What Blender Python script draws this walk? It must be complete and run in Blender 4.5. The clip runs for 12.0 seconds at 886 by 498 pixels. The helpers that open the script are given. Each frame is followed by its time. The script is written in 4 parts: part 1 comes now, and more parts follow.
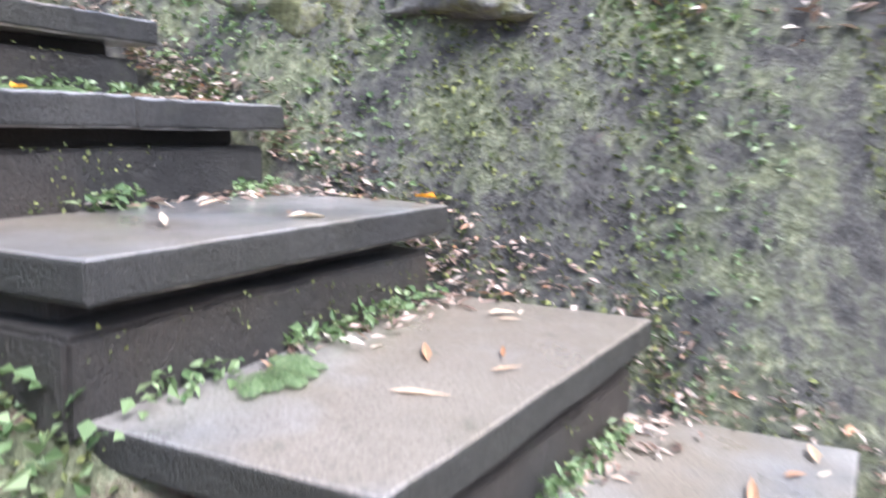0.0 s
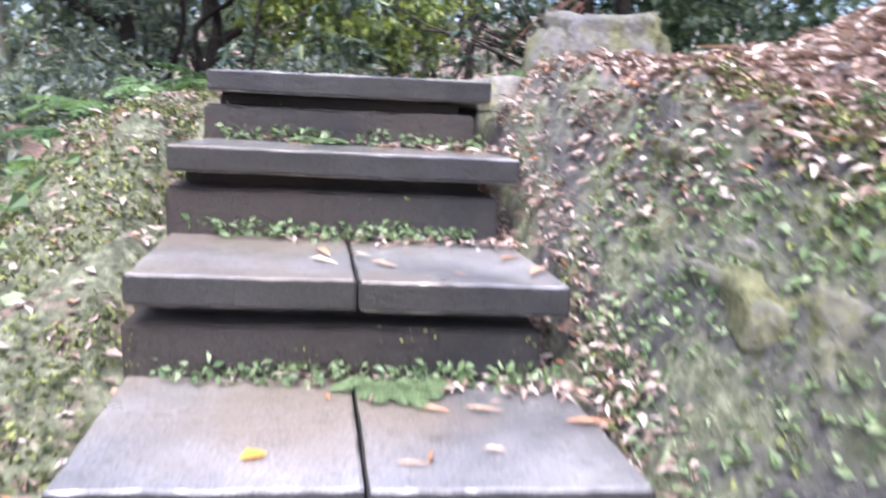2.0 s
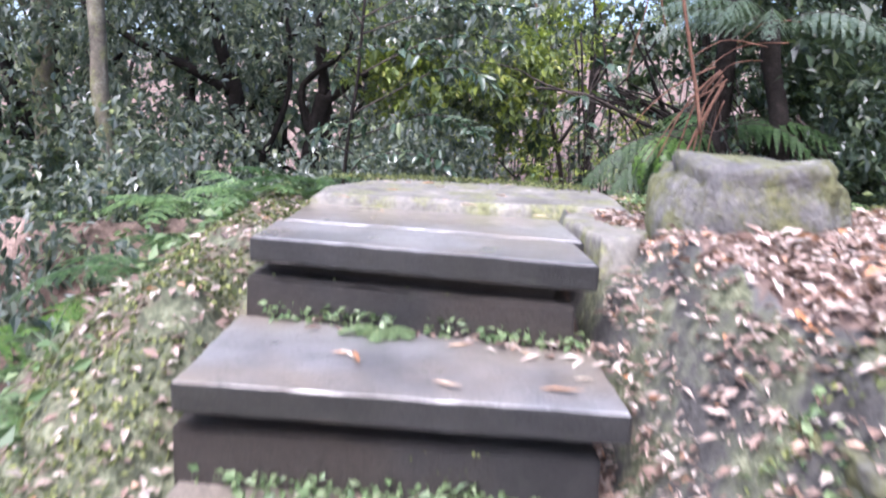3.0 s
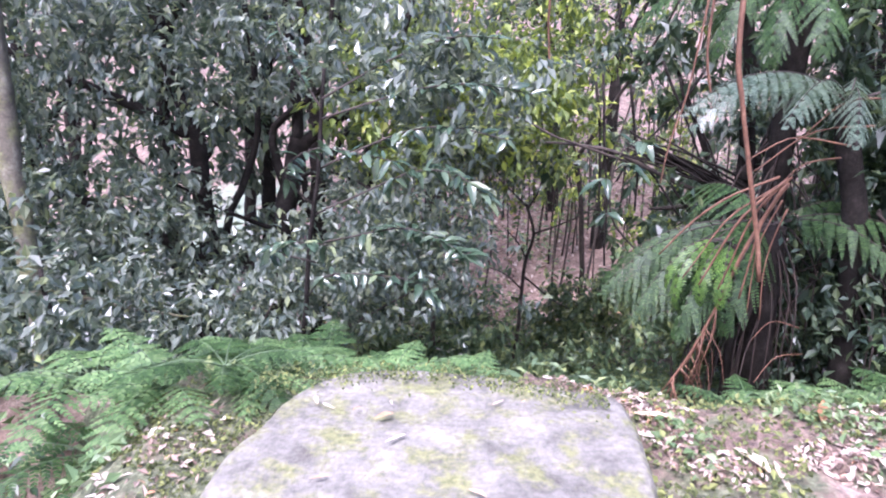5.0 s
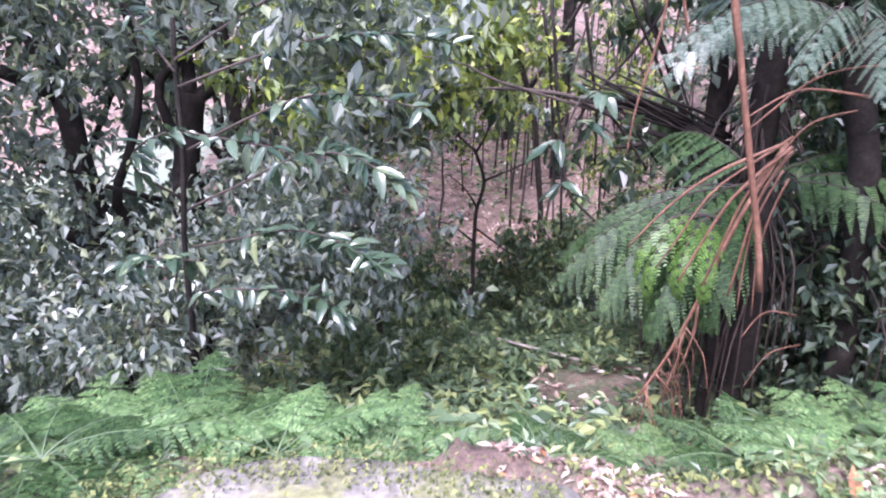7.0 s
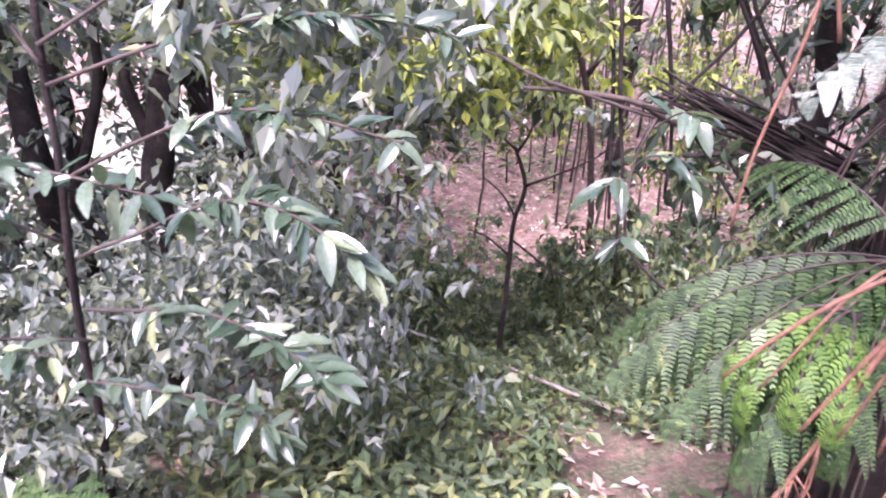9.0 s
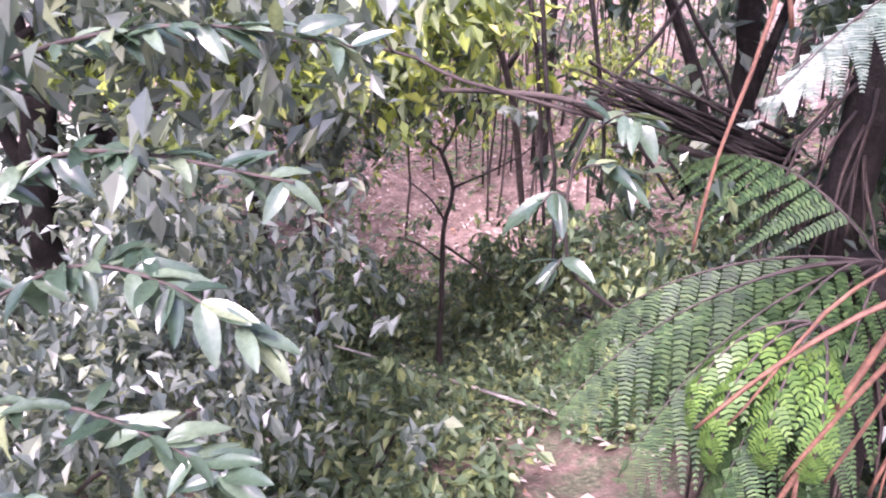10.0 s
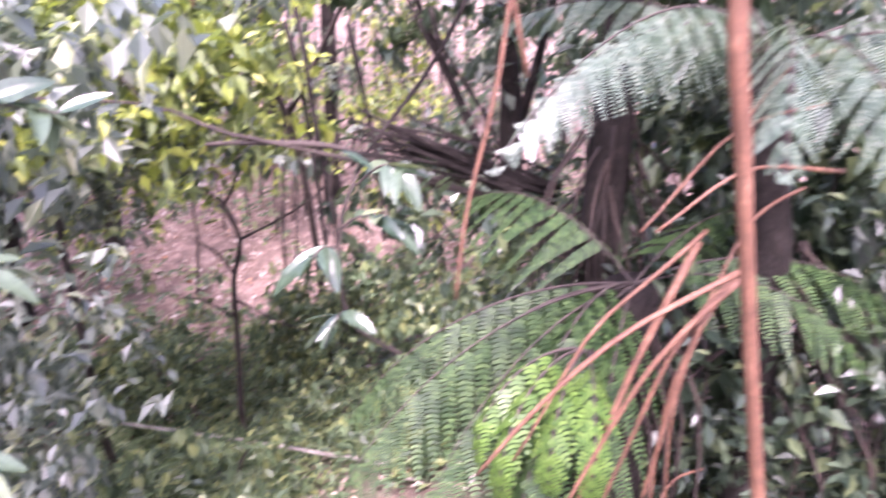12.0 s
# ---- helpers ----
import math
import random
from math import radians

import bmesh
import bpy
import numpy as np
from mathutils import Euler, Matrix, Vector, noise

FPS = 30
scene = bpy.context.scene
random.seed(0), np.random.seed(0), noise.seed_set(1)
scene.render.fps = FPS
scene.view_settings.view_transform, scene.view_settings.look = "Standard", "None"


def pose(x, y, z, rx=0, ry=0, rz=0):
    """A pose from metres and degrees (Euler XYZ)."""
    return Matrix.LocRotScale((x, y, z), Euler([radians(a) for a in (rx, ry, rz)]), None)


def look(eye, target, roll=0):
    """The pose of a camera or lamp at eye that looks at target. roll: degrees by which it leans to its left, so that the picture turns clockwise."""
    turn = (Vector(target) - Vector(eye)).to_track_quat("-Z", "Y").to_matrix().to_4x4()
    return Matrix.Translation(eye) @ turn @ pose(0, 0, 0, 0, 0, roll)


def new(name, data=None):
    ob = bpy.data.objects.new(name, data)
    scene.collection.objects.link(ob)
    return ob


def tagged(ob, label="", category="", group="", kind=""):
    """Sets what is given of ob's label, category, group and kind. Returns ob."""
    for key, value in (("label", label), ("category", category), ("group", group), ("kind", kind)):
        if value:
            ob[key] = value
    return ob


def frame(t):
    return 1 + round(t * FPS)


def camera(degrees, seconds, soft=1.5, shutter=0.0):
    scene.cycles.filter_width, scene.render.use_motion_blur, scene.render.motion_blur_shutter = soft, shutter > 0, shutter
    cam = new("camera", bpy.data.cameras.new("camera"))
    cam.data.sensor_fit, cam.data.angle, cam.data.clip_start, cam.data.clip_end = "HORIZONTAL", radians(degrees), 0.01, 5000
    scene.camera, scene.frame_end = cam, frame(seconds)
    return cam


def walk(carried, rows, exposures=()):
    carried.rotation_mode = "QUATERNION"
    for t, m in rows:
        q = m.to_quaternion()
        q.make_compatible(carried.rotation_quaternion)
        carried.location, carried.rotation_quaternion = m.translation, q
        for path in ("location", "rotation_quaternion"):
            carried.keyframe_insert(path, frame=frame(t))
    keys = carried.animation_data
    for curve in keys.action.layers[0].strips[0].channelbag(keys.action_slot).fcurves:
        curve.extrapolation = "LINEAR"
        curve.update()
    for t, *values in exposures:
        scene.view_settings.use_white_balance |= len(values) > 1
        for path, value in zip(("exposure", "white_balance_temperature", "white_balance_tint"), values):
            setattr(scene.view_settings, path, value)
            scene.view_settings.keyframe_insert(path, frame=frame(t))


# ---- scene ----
SKY, SUN = 0.15, 2.3
cam = camera(64.0, 12.0, 2.0, 0.5)
PATH = [
    (0, (-0.684, -0.824, 0.672), (1.124, -0.038, 0.333), 1.5),
    (0.5, (-0.389, -0.889, 0.849), (1.181, 0.287, 0.459), 0.2),
    (1, (-0.068, -0.977, 0.993), (1.089, 0.61, 0.612), 1.7),
    (1.5, (0.198, -0.882, 1.09), (0.903, 0.966, 0.798), 2.1),
    (2, (0.387, -0.622, 1.307), (0.752, 1.31, 0.941), 2.8),
    (2.5, (0.543, -0.347, 1.489), (0.652, 1.624, 1.168), 4.4),
    (3, (0.54, -0.039, 1.758), (0.57, 1.929, 1.402), 2.6),
    (3.5, (0.621, 0.302, 1.994), (0.715, 2.277, 1.694), -0.8),
    (3.7, (0.689, 0.479, 2.101), (0.683, 2.452, 1.772), -2.4),
    (5.3, (0.715, 1.15, 2.605), (0.697, 3.077, 2.071), 2.1),
    (5.5, (0.738, 1.232, 2.599), (0.718, 3.164, 2.083), 1.9),
    (6, (0.755, 1.431, 2.68), (0.867, 3.337, 2.085), 1.9),
    (6.5, (0.824, 1.661, 2.671), (0.945, 3.532, 1.974), 0.1),
    (8.5, (1.066, 2.586, 2.672), (1.014, 4.425, 1.889), 1.2),
    (9, (1.076, 2.859, 2.624), (1.018, 4.685, 1.811), 1.2),
    (9.5, (1.066, 3.052, 2.617), (1.135, 4.883, 1.816), -1.3),
    (10, (1.111, 3.161, 2.609), (1.238, 4.976, 1.78), -0.8),
    (10.5, (1.137, 3.258, 2.614), (1.132, 5.072, 1.771), 0.2),
    (11, (1.122, 3.301, 2.61), (1.107, 5.133, 1.808), -1.5),
    (11.5, (1.166, 3.288, 2.593), (1.463, 5.082, 1.76), -1.4),
    (12, (1.207, 3.206, 2.627), (1.87, 4.945, 1.895), 0.3),
]
walk(cam, [(t, look(eye, target, roll)) for t, eye, target, roll in PATH], [(0, 1.6, 5600, 14), (1.5, 1.68, 5650, 21), (3.0, 1.5, 5650, 23), (3.7, 1.42, 5600, 21), (5.3, 1.85, 5500, 32), (6.5, 1.78, 5500, 31), (8.3, 2.45, 5850, 46), (9, 2.38, 5950, 48), (11.3, 2.42, 5950, 48), (12, 2.6, 6050, 50)])

# ---- light ----
world = bpy.data.worlds.new("overcast_sky")
scene.world = world
world.use_nodes = True
wn = world.node_tree.nodes
sky = wn.new("ShaderNodeTexSky")
sky.sky_type = "NISHITA"
sky.sun_disc = False
sky.sun_elevation = radians(58)
sky.sun_rotation = radians(200)
sky.air_density = 1.0
sky.dust_density = 4.0
wn["Background"].inputs[1].default_value = SKY
world.node_tree.links.new(sky.outputs[0], wn["Background"].inputs[0])
sun = new("sun", bpy.data.lights.new("sun", "SUN"))
sun.data.energy, sun.data.angle, sun.data.color = SUN, radians(25), (1.0, 0.97, 0.92)
sun.matrix_world = look((-6, -8, 20), (0, 3, 0))


# ---- materials ----
def material(name):
    m = bpy.data.materials.new(name)
    m.use_nodes = True
    nt = m.node_tree
    return m, nt, nt.nodes["Principled BSDF"]


def node(nt, kind, **sets):
    n = nt.nodes.new(kind)
    for k, v in sets.items():
        n.inputs[k.replace("_", " ")].default_value = v
    return n


def ramp(nt, source, stops):
    r = nt.nodes.new("ShaderNodeValToRGB")
    while len(r.color_ramp.elements) < len(stops):
        r.color_ramp.elements.new(0.5)
    for e, (p, c) in zip(r.color_ramp.elements, stops):
        e.position, e.color = p, (*c, 1)
    nt.links.new(source, r.inputs[0])
    return r.outputs[0]


def mixed(nt, fac, a, b, kind="MIX"):
    m = nt.nodes.new("ShaderNodeMix")
    m.data_type, m.blend_type = "RGBA", kind
    for sock, v in ((m.inputs[0], fac), (m.inputs[6], a), (m.inputs[7], b)):
        if isinstance(v, (int, float)):
            sock.default_value = v
        elif isinstance(v, tuple):
            sock.default_value = (*v, 1)
        else:
            nt.links.new(v, sock)
    return m.outputs[2]


def noise_of(nt, scale, detail=6.0, rough=0.6):
    tc = nt.nodes.new("ShaderNodeTexCoord")
    n = node(nt, "ShaderNodeTexNoise", Scale=scale, Detail=detail, Roughness=rough)
    nt.links.new(tc.outputs["Object"], n.inputs["Vector"])
    return n.outputs[0]


def bump(nt, bsdf, height, strength, dist):
    b = node(nt, "ShaderNodeBump", Strength=strength, Distance=dist)
    nt.links.new(height, b.inputs["Height"])
    nt.links.new(b.outputs[0], bsdf.inputs["Normal"])


def leaf_material(name, stops, rough=0.38, through_light=0.3, spec=0.5, per_object=False):
    m, nt, b = material(name)
    if per_object:
        rnd = nt.nodes.new("ShaderNodeObjectInfo").outputs["Random"]
    else:
        rnd = nt.nodes.new("ShaderNodeNewGeometry").outputs["Random Per Island"]
    col = ramp(nt, rnd, stops)
    col = mixed(nt, 0.5, col, ramp(nt, noise_of(nt, 9.0), [(0.3, (0.45, 0.45, 0.45)), (0.7, (1.3, 1.3, 1.3))]), "MULTIPLY")
    nt.links.new(col, b.inputs["Base Color"])
    b.inputs["Roughness"].default_value = rough
    b.inputs["Specular IOR Level"].default_value = spec
    tr = nt.nodes.new("ShaderNodeBsdfTranslucent")
    nt.links.new(mixed(nt, 1.0, col, (1.0, 1.06, 0.72), "MULTIPLY"), tr.inputs[0])
    mx = nt.nodes.new("ShaderNodeMixShader")
    mx.inputs[0].default_value = through_light
    nt.links.new(b.outputs[0], mx.inputs[1])
    nt.links.new(tr.outputs[0], mx.inputs[2])
    nt.links.new(mx.outputs[0], nt.nodes["Material Output"].inputs[0])
    return m


def stuff_material(name, stops, scale, rough=0.85, relief=0.6, dist=0.02, moss=0.0, fine=80.0):
    """Mineral or bark surface: colours over a coarse noise, a fine grain, and moss in patches."""
    m, nt, b = material(name)
    col = ramp(nt, noise_of(nt, scale, 8.0, 0.65), stops)
    grain = noise_of(nt, fine, 5.0, 0.7)
    col = mixed(nt, 0.75, col, ramp(nt, grain, [(0.3, (0.5, 0.5, 0.5)), (0.7, (1.35, 1.35, 1.35))]), "MULTIPLY")
    if moss:
        patch = ramp(nt, noise_of(nt, scale * 0.7 + 1.3, 7.0, 0.7), [(0.62 - 0.3 * moss, (0, 0, 0)), (0.74 - 0.3 * moss, (1, 1, 1))])
        green = ramp(nt, noise_of(nt, 45.0, 4.0), [(0.3, (0.085, 0.088, 0.038)), (0.7, (0.26, 0.26, 0.12))])
        col = mixed(nt, patch, col, green)
    nt.links.new(col, b.inputs["Base Color"])
    b.inputs["Roughness"].default_value = rough
    h = mixed(nt, 0.4, noise_of(nt, scale * 2.5, 8.0, 0.7), grain)
    bump(nt, b, h, relief, dist)
    return m


DARK_GREEN = [(0.0, (0.035, 0.058, 0.038)), (0.4, (0.06, 0.092, 0.058)), (0.8, (0.10, 0.14, 0.082)), (1.0, (0.16, 0.20, 0.09))]
GREY_GREEN = [(0.0, (0.07, 0.098, 0.078)), (0.45, (0.15, 0.185, 0.15)), (0.85, (0.28, 0.315, 0.255)), (1.0, (0.32, 0.36, 0.19))]
YELLOW_GREEN = [(0.0, (0.10, 0.14, 0.06)), (0.5, (0.20, 0.26, 0.08)), (0.85, (0.34, 0.41, 0.07)), (1.0, (0.50, 0.52, 0.14))]
FERN_GREEN = [(0.0, (0.022, 0.05, 0.016)), (0.5, (0.044, 0.092, 0.028)), (1.0, (0.09, 0.155, 0.05))]
M_TREE_LEAF = leaf_material("tree_leaf", DARK_GREEN, 0.3, 0.5, 0.8)
M_SHRUB_LEAF = leaf_material("shrub_leaf", GREY_GREEN, 0.27, 0.5, 0.9)
M_GLOSSY_LEAF = leaf_material("glossy_leaf", [(0.0, (0.03, 0.056, 0.034)), (0.5, (0.062, 0.10, 0.06)), (0.9, (0.115, 0.16, 0.10)), (1.0, (0.22, 0.26, 0.13))], 0.24, 0.25, 0.7, True)
M_YELLOW_LEAF = leaf_material("yellow_green_leaf", YELLOW_GREEN, 0.45, 0.45)
M_FERN = leaf_material("fern_green", FERN_GREEN, 0.5, 0.35, 0.4)
M_SILVER_FERN = leaf_material("silvery_fern", [(0.0, (0.06, 0.10, 0.06)), (0.5, (0.12, 0.17, 0.12)), (1.0, (0.2, 0.25, 0.18))], 0.35, 0.35, 0.8)
M_RIM_FERN = leaf_material("rim_fern_green", [(0.0, (0.07, 0.14, 0.05)), (0.5, (0.14, 0.24, 0.085)), (1.0, (0.25, 0.36, 0.15))], 0.45, 0.4)
M_YOUNG_FERN = leaf_material("young_fern_green", [(0.0, (0.07, 0.15, 0.028)), (1.0, (0.16, 0.27, 0.055))], 0.42, 0.4)
M_HERB = leaf_material("herb_green", [(0.0, (0.065, 0.105, 0.055)), (0.6, (0.135, 0.20, 0.095)), (1.0, (0.30, 0.34, 0.13))], 0.42)
M_WEED = leaf_material("weed_green", [(0.0, (0.09, 0.15, 0.06)), (0.6, (0.19, 0.27, 0.12)), (1.0, (0.36, 0.43, 0.24))], 0.45)
M_LITTER = leaf_material("leaf_litter", [(0.0, (0.10, 0.065, 0.05)), (0.3, (0.30, 0.20, 0.155)), (0.6, (0.48, 0.37, 0.31)), (0.92, (0.63, 0.55, 0.48)), (1.0, (0.52, 0.23, 0.09))], 0.6, 0.1)
M_DRY_LEAF = leaf_material("dry_leaf", [(0.0, (0.36, 0.17, 0.08)), (0.4, (0.55, 0.38, 0.25)), (1.0, (0.66, 0.57, 0.46))], 0.5, 0.1, 0.5, True)
M_ORANGE = leaf_material("orange_leaf", [(0.0, (0.75, 0.30, 0.015)), (1.0, (0.8, 0.38, 0.03))], 0.5, 0.2, 0.5, True)
M_MOSS_TUFT = leaf_material("moss_tuft", [(0.0, (0.06, 0.078, 0.03)), (0.6, (0.15, 0.17, 0.07)), (1.0, (0.32, 0.34, 0.12))], 0.8, 0.2, 0.2)
M_BARK = stuff_material("dark_bark", [(0.3, (0.010, 0.008, 0.007)), (0.55, (0.028, 0.023, 0.02)), (0.75, (0.065, 0.055, 0.047))], 7.0, 0.9, 0.9, 0.02)
M_BARK.node_tree.nodes["Principled BSDF"].inputs["Specular IOR Level"].default_value = 0.15
M_PALE_BARK = stuff_material("lichen_bark", [(0.3, (0.06, 0.05, 0.038)), (0.55, (0.17, 0.15, 0.11)), (0.75, (0.34, 0.32, 0.24))], 9.0, 0.9, 0.8, 0.015, 0.45)
M_TWIG = stuff_material("twig_bark", [(0.3, (0.022, 0.016, 0.013)), (0.7, (0.08, 0.06, 0.048))], 14.0, 0.85, 0.5, 0.004)
M_PALE_STICK = stuff_material("bleached_stick", [(0.3, (0.25, 0.22, 0.19)), (0.7, (0.5, 0.46, 0.4))], 8.0, 0.8, 0.5, 0.006)
M_DEAD_FERN = stuff_material("dead_fern_stalk", [(0.3, (0.07, 0.03, 0.017)), (0.55, (0.16, 0.075, 0.043)), (0.8, (0.30, 0.17, 0.11))], 12.0, 0.7, 0.5, 0.004)
M_OLD_STALK = stuff_material("old_fern_stalk", [(0.3, (0.012, 0.008, 0.006)), (0.55, (0.032, 0.02, 0.014)), (0.8, (0.08, 0.05, 0.034))], 12.0, 0.85, 0.5, 0.004)
M_ROCK = stuff_material("mossy_rock", [(0.3, (0.09, 0.083, 0.076)), (0.5, (0.22, 0.21, 0.195)), (0.7, (0.44, 0.43, 0.41))], 4.5, 0.85, 1.0, 0.05, 0.62, 50.0)
M_CONCRETE = stuff_material("weathered_concrete", [(0.32, (0.10, 0.092, 0.075)), (0.5, (0.20, 0.186, 0.16)), (0.62, (0.25, 0.23, 0.19)), (0.7, (0.42, 0.40, 0.35))], 7.0, 0.8, 0.8, 0.014, 0.45, 45.0)


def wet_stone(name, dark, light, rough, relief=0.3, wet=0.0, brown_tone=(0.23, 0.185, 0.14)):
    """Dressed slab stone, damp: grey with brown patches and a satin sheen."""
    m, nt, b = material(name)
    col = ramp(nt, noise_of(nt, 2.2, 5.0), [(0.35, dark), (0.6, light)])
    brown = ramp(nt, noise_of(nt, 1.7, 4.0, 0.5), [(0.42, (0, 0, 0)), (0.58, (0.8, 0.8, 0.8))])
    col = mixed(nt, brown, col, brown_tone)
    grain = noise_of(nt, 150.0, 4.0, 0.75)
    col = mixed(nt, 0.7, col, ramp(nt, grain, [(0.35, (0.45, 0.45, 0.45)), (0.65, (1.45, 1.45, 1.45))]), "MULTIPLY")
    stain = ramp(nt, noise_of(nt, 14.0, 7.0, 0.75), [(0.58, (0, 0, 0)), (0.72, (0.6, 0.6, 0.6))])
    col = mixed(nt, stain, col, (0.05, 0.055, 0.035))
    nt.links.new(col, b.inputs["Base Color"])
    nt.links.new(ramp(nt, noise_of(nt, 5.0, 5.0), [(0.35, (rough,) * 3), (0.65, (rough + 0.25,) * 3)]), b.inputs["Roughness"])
    bump(nt, b, mixed(nt, 0.5, grain, noise_of(nt, 22.0, 6.0)), relief, 0.006 + relief * 0.02)
    b.inputs["Coat Weight"].default_value = wet
    b.inputs["Coat Roughness"].default_value = 0.15
    return m


M_SLAB = wet_stone("tread_stone", (0.13, 0.127, 0.125), (0.30, 0.288, 0.275), 0.27, 0.28, 0.7, (0.22, 0.18, 0.135))
# Slab sides: some algae, mostly shade painted in as a darker tread stone.
M_EDGE = wet_stone("shaded_algae_stone", (0.017, 0.0165, 0.016), (0.06, 0.057, 0.052), 0.5, 1.0, 0.0, (0.035, 0.033, 0.024))
# Risers: near-black, with the shade below the slabs put into their colour.
M_RISER = wet_stone("shaded_riser_stone", (0.016, 0.015, 0.0145), (0.04, 0.037, 0.034), 0.5, 1.0, 0.0, (0.05, 0.038, 0.028))

# Ground: soil and fine litter, moss and a pale clearing by where they lie.
M_GROUND, nt, b = material("forest_floor")
soil = ramp(nt, noise_of(nt, 6.0, 9.0, 0.75), [(0.3, (0.07, 0.05, 0.04)), (0.5, (0.22, 0.155, 0.125)), (0.62, (0.38, 0.28, 0.235)), (0.75, (0.55, 0.44, 0.38))])
soil = mixed(nt, 0.8, soil, ramp(nt, noise_of(nt, 55.0, 6.0, 0.8), [(0.35, (0.45, 0.42, 0.4)), (0.68, (1.5, 1.45, 1.4))]), "MULTIPLY")
moss_col = ramp(nt, noise_of(nt, 30.0, 7.0, 0.7), [(0.3, (0.045, 0.052, 0.03)), (0.5, (0.125, 0.135, 0.075)), (0.7, (0.34, 0.35, 0.22))])
rock_col = ramp(nt, noise_of(nt, 5.0, 9.0, 0.75), [(0.35, (0.035, 0.033, 0.03)), (0.52, (0.12, 0.114, 0.105)), (0.7, (0.30, 0.29, 0.28))])
for attr, colour, scale in (("rocky", rock_col, 4.0), ("mossy", moss_col, 5.0), ("pale", (0.24, 0.28, 0.2), 2.0)):
    a = nt.nodes.new("ShaderNodeAttribute")
    a.attribute_name = attr
    s = nt.nodes.new("ShaderNodeMath")
    s.operation = "ADD"
    nt.links.new(a.outputs["Fac"], s.inputs[0])
    nt.links.new(noise_of(nt, scale, 8.0, 0.7), s.inputs[1])
    soil = mixed(nt, ramp(nt, s.outputs[0], [(0.86, (0, 0, 0)), (0.99, (1, 1, 1))]), soil, colour)
nt.links.new(soil, b.inputs["Base Color"])
b.inputs["Roughness"].default_value = 0.88
bump(nt, b, mixed(nt, 0.5, noise_of(nt, 11.0, 9.0, 0.75), noise_of(nt, 60.0, 5.0, 0.7)), 0.9, 0.035)


# ---- mesh helpers ----
rng = np.random.default_rng(7)


def part(name, bm, mat, parent=None, label=""):
    """Links a bmesh, or (vertices, faces), as one mesh object under a thing or a part."""
    me = bpy.data.meshes.new(name)
    if isinstance(bm, tuple):
        me.from_pydata(*([list(map(tuple, bm[0])), [], bm[1]]))
    else:
        bm.to_mesh(me)
        bm.free()
    for each in mat if isinstance(mat, tuple) else (mat,):
        me.materials.append(each)
    ob = new(name, me)
    if parent:
        ob.parent = parent
    return tagged(ob, label)


def smooth(ob):
    ob.data.polygons.foreach_set("use_smooth", [True] * len(ob.data.polygons))
    return ob


def thing(name, label, category, group="", at=(0, 0, 0)):
    e = new(name)
    e.location = at
    return tagged(e, label, category, group)


def unit(v):
    return v / np.maximum(np.linalg.norm(v, axis=-1, keepdims=True), 1e-9)


def leaves(at, along, up, length, width, fold=0.18, droop=0.15):
    """Many leaves in one mesh: each a pointed blade of six triangles, folded along its rib and bent down at the tip."""
    n = len(at)
    d = unit(along)
    s = unit(np.cross(d, up))
    u = np.cross(s, d)
    L, W = np.broadcast_to(length, n)[:, None], np.broadcast_to(width, n)[:, None] / 2
    rows = [at, at + d * L * 0.35 - s * W + u * W * fold * 2, at + d * L * 0.4 - u * 0, at + d * L * 0.35 + s * W + u * W * fold * 2,
            at + d * L * 0.72 - s * W * 0.7 - u * L * droop * 0.4 + u * W * fold, at + d * L * 0.75 - u * L * droop * 0.5, at + d * L * 0.72 + s * W * 0.7 - u * L * droop * 0.4 + u * W * fold,
            at + d * L - u * L * droop]
    v = np.stack(rows, 1).reshape(-1, 3)
    base = [(0, 2, 1), (0, 3, 2), (1, 2, 5, 4), (2, 3, 6, 5), (4, 5, 7), (5, 6, 7)]
    faces = [tuple(i * 8 + k for k in f) for i in range(n) for f in base]
    return v, faces


def cheap_leaves(at, along, up, length, width):
    """As leaves(), with two folded quads each, for crowns."""
    n = len(at)
    d = unit(along)
    s = unit(np.cross(d, up))
    u = np.cross(s, d)
    L, W = np.broadcast_to(length, n)[:, None], np.broadcast_to(width, n)[:, None] / 2
    v = np.stack([at, at + d * L * 0.45 - s * W + u * W * 0.35, at + d * L - u * L * 0.12, at + d * L * 0.45 + s * W + u * W * 0.35], 1).reshape(-1, 3)
    faces = [f for i in range(n) for f in ((i * 4, i * 4 + 2, i * 4 + 1), (i * 4, i * 4 + 3, i * 4 + 2))]
    return v, faces


def tube(bm, pts, radii, sides=8, wobble=0.0):
    """A tapered tube along points, closed at both ends."""
    pts = [Vector(p) for p in pts]
    rings = []
    for i, p in enumerate(pts):
        t = (pts[min(i + 1, len(pts) - 1)] - pts[max(i - 1, 0)]).normalized()
        a = t.orthogonal().normalized() if not rings else (a - t * a.dot(t)).normalized()
        c = t.cross(a)
        ring = []
        for k in range(sides):
            w = 2 * math.pi * k / sides
            r = radii[i] * (1 + wobble * noise.noise(p * 9 + Vector((k * 1.7, 0, 0))))
            ring.append(bm.verts.new(p + a * math.cos(w) * r + c * math.sin(w) * r))
        if rings:
            for k in range(sides):
                bm.faces.new((rings[-1][k], rings[-1][(k + 1) % sides], ring[(k + 1) % sides], ring[k]))
        rings.append(ring)
    bm.faces.new(list(reversed(rings[0])))
    bm.faces.new(rings[-1])


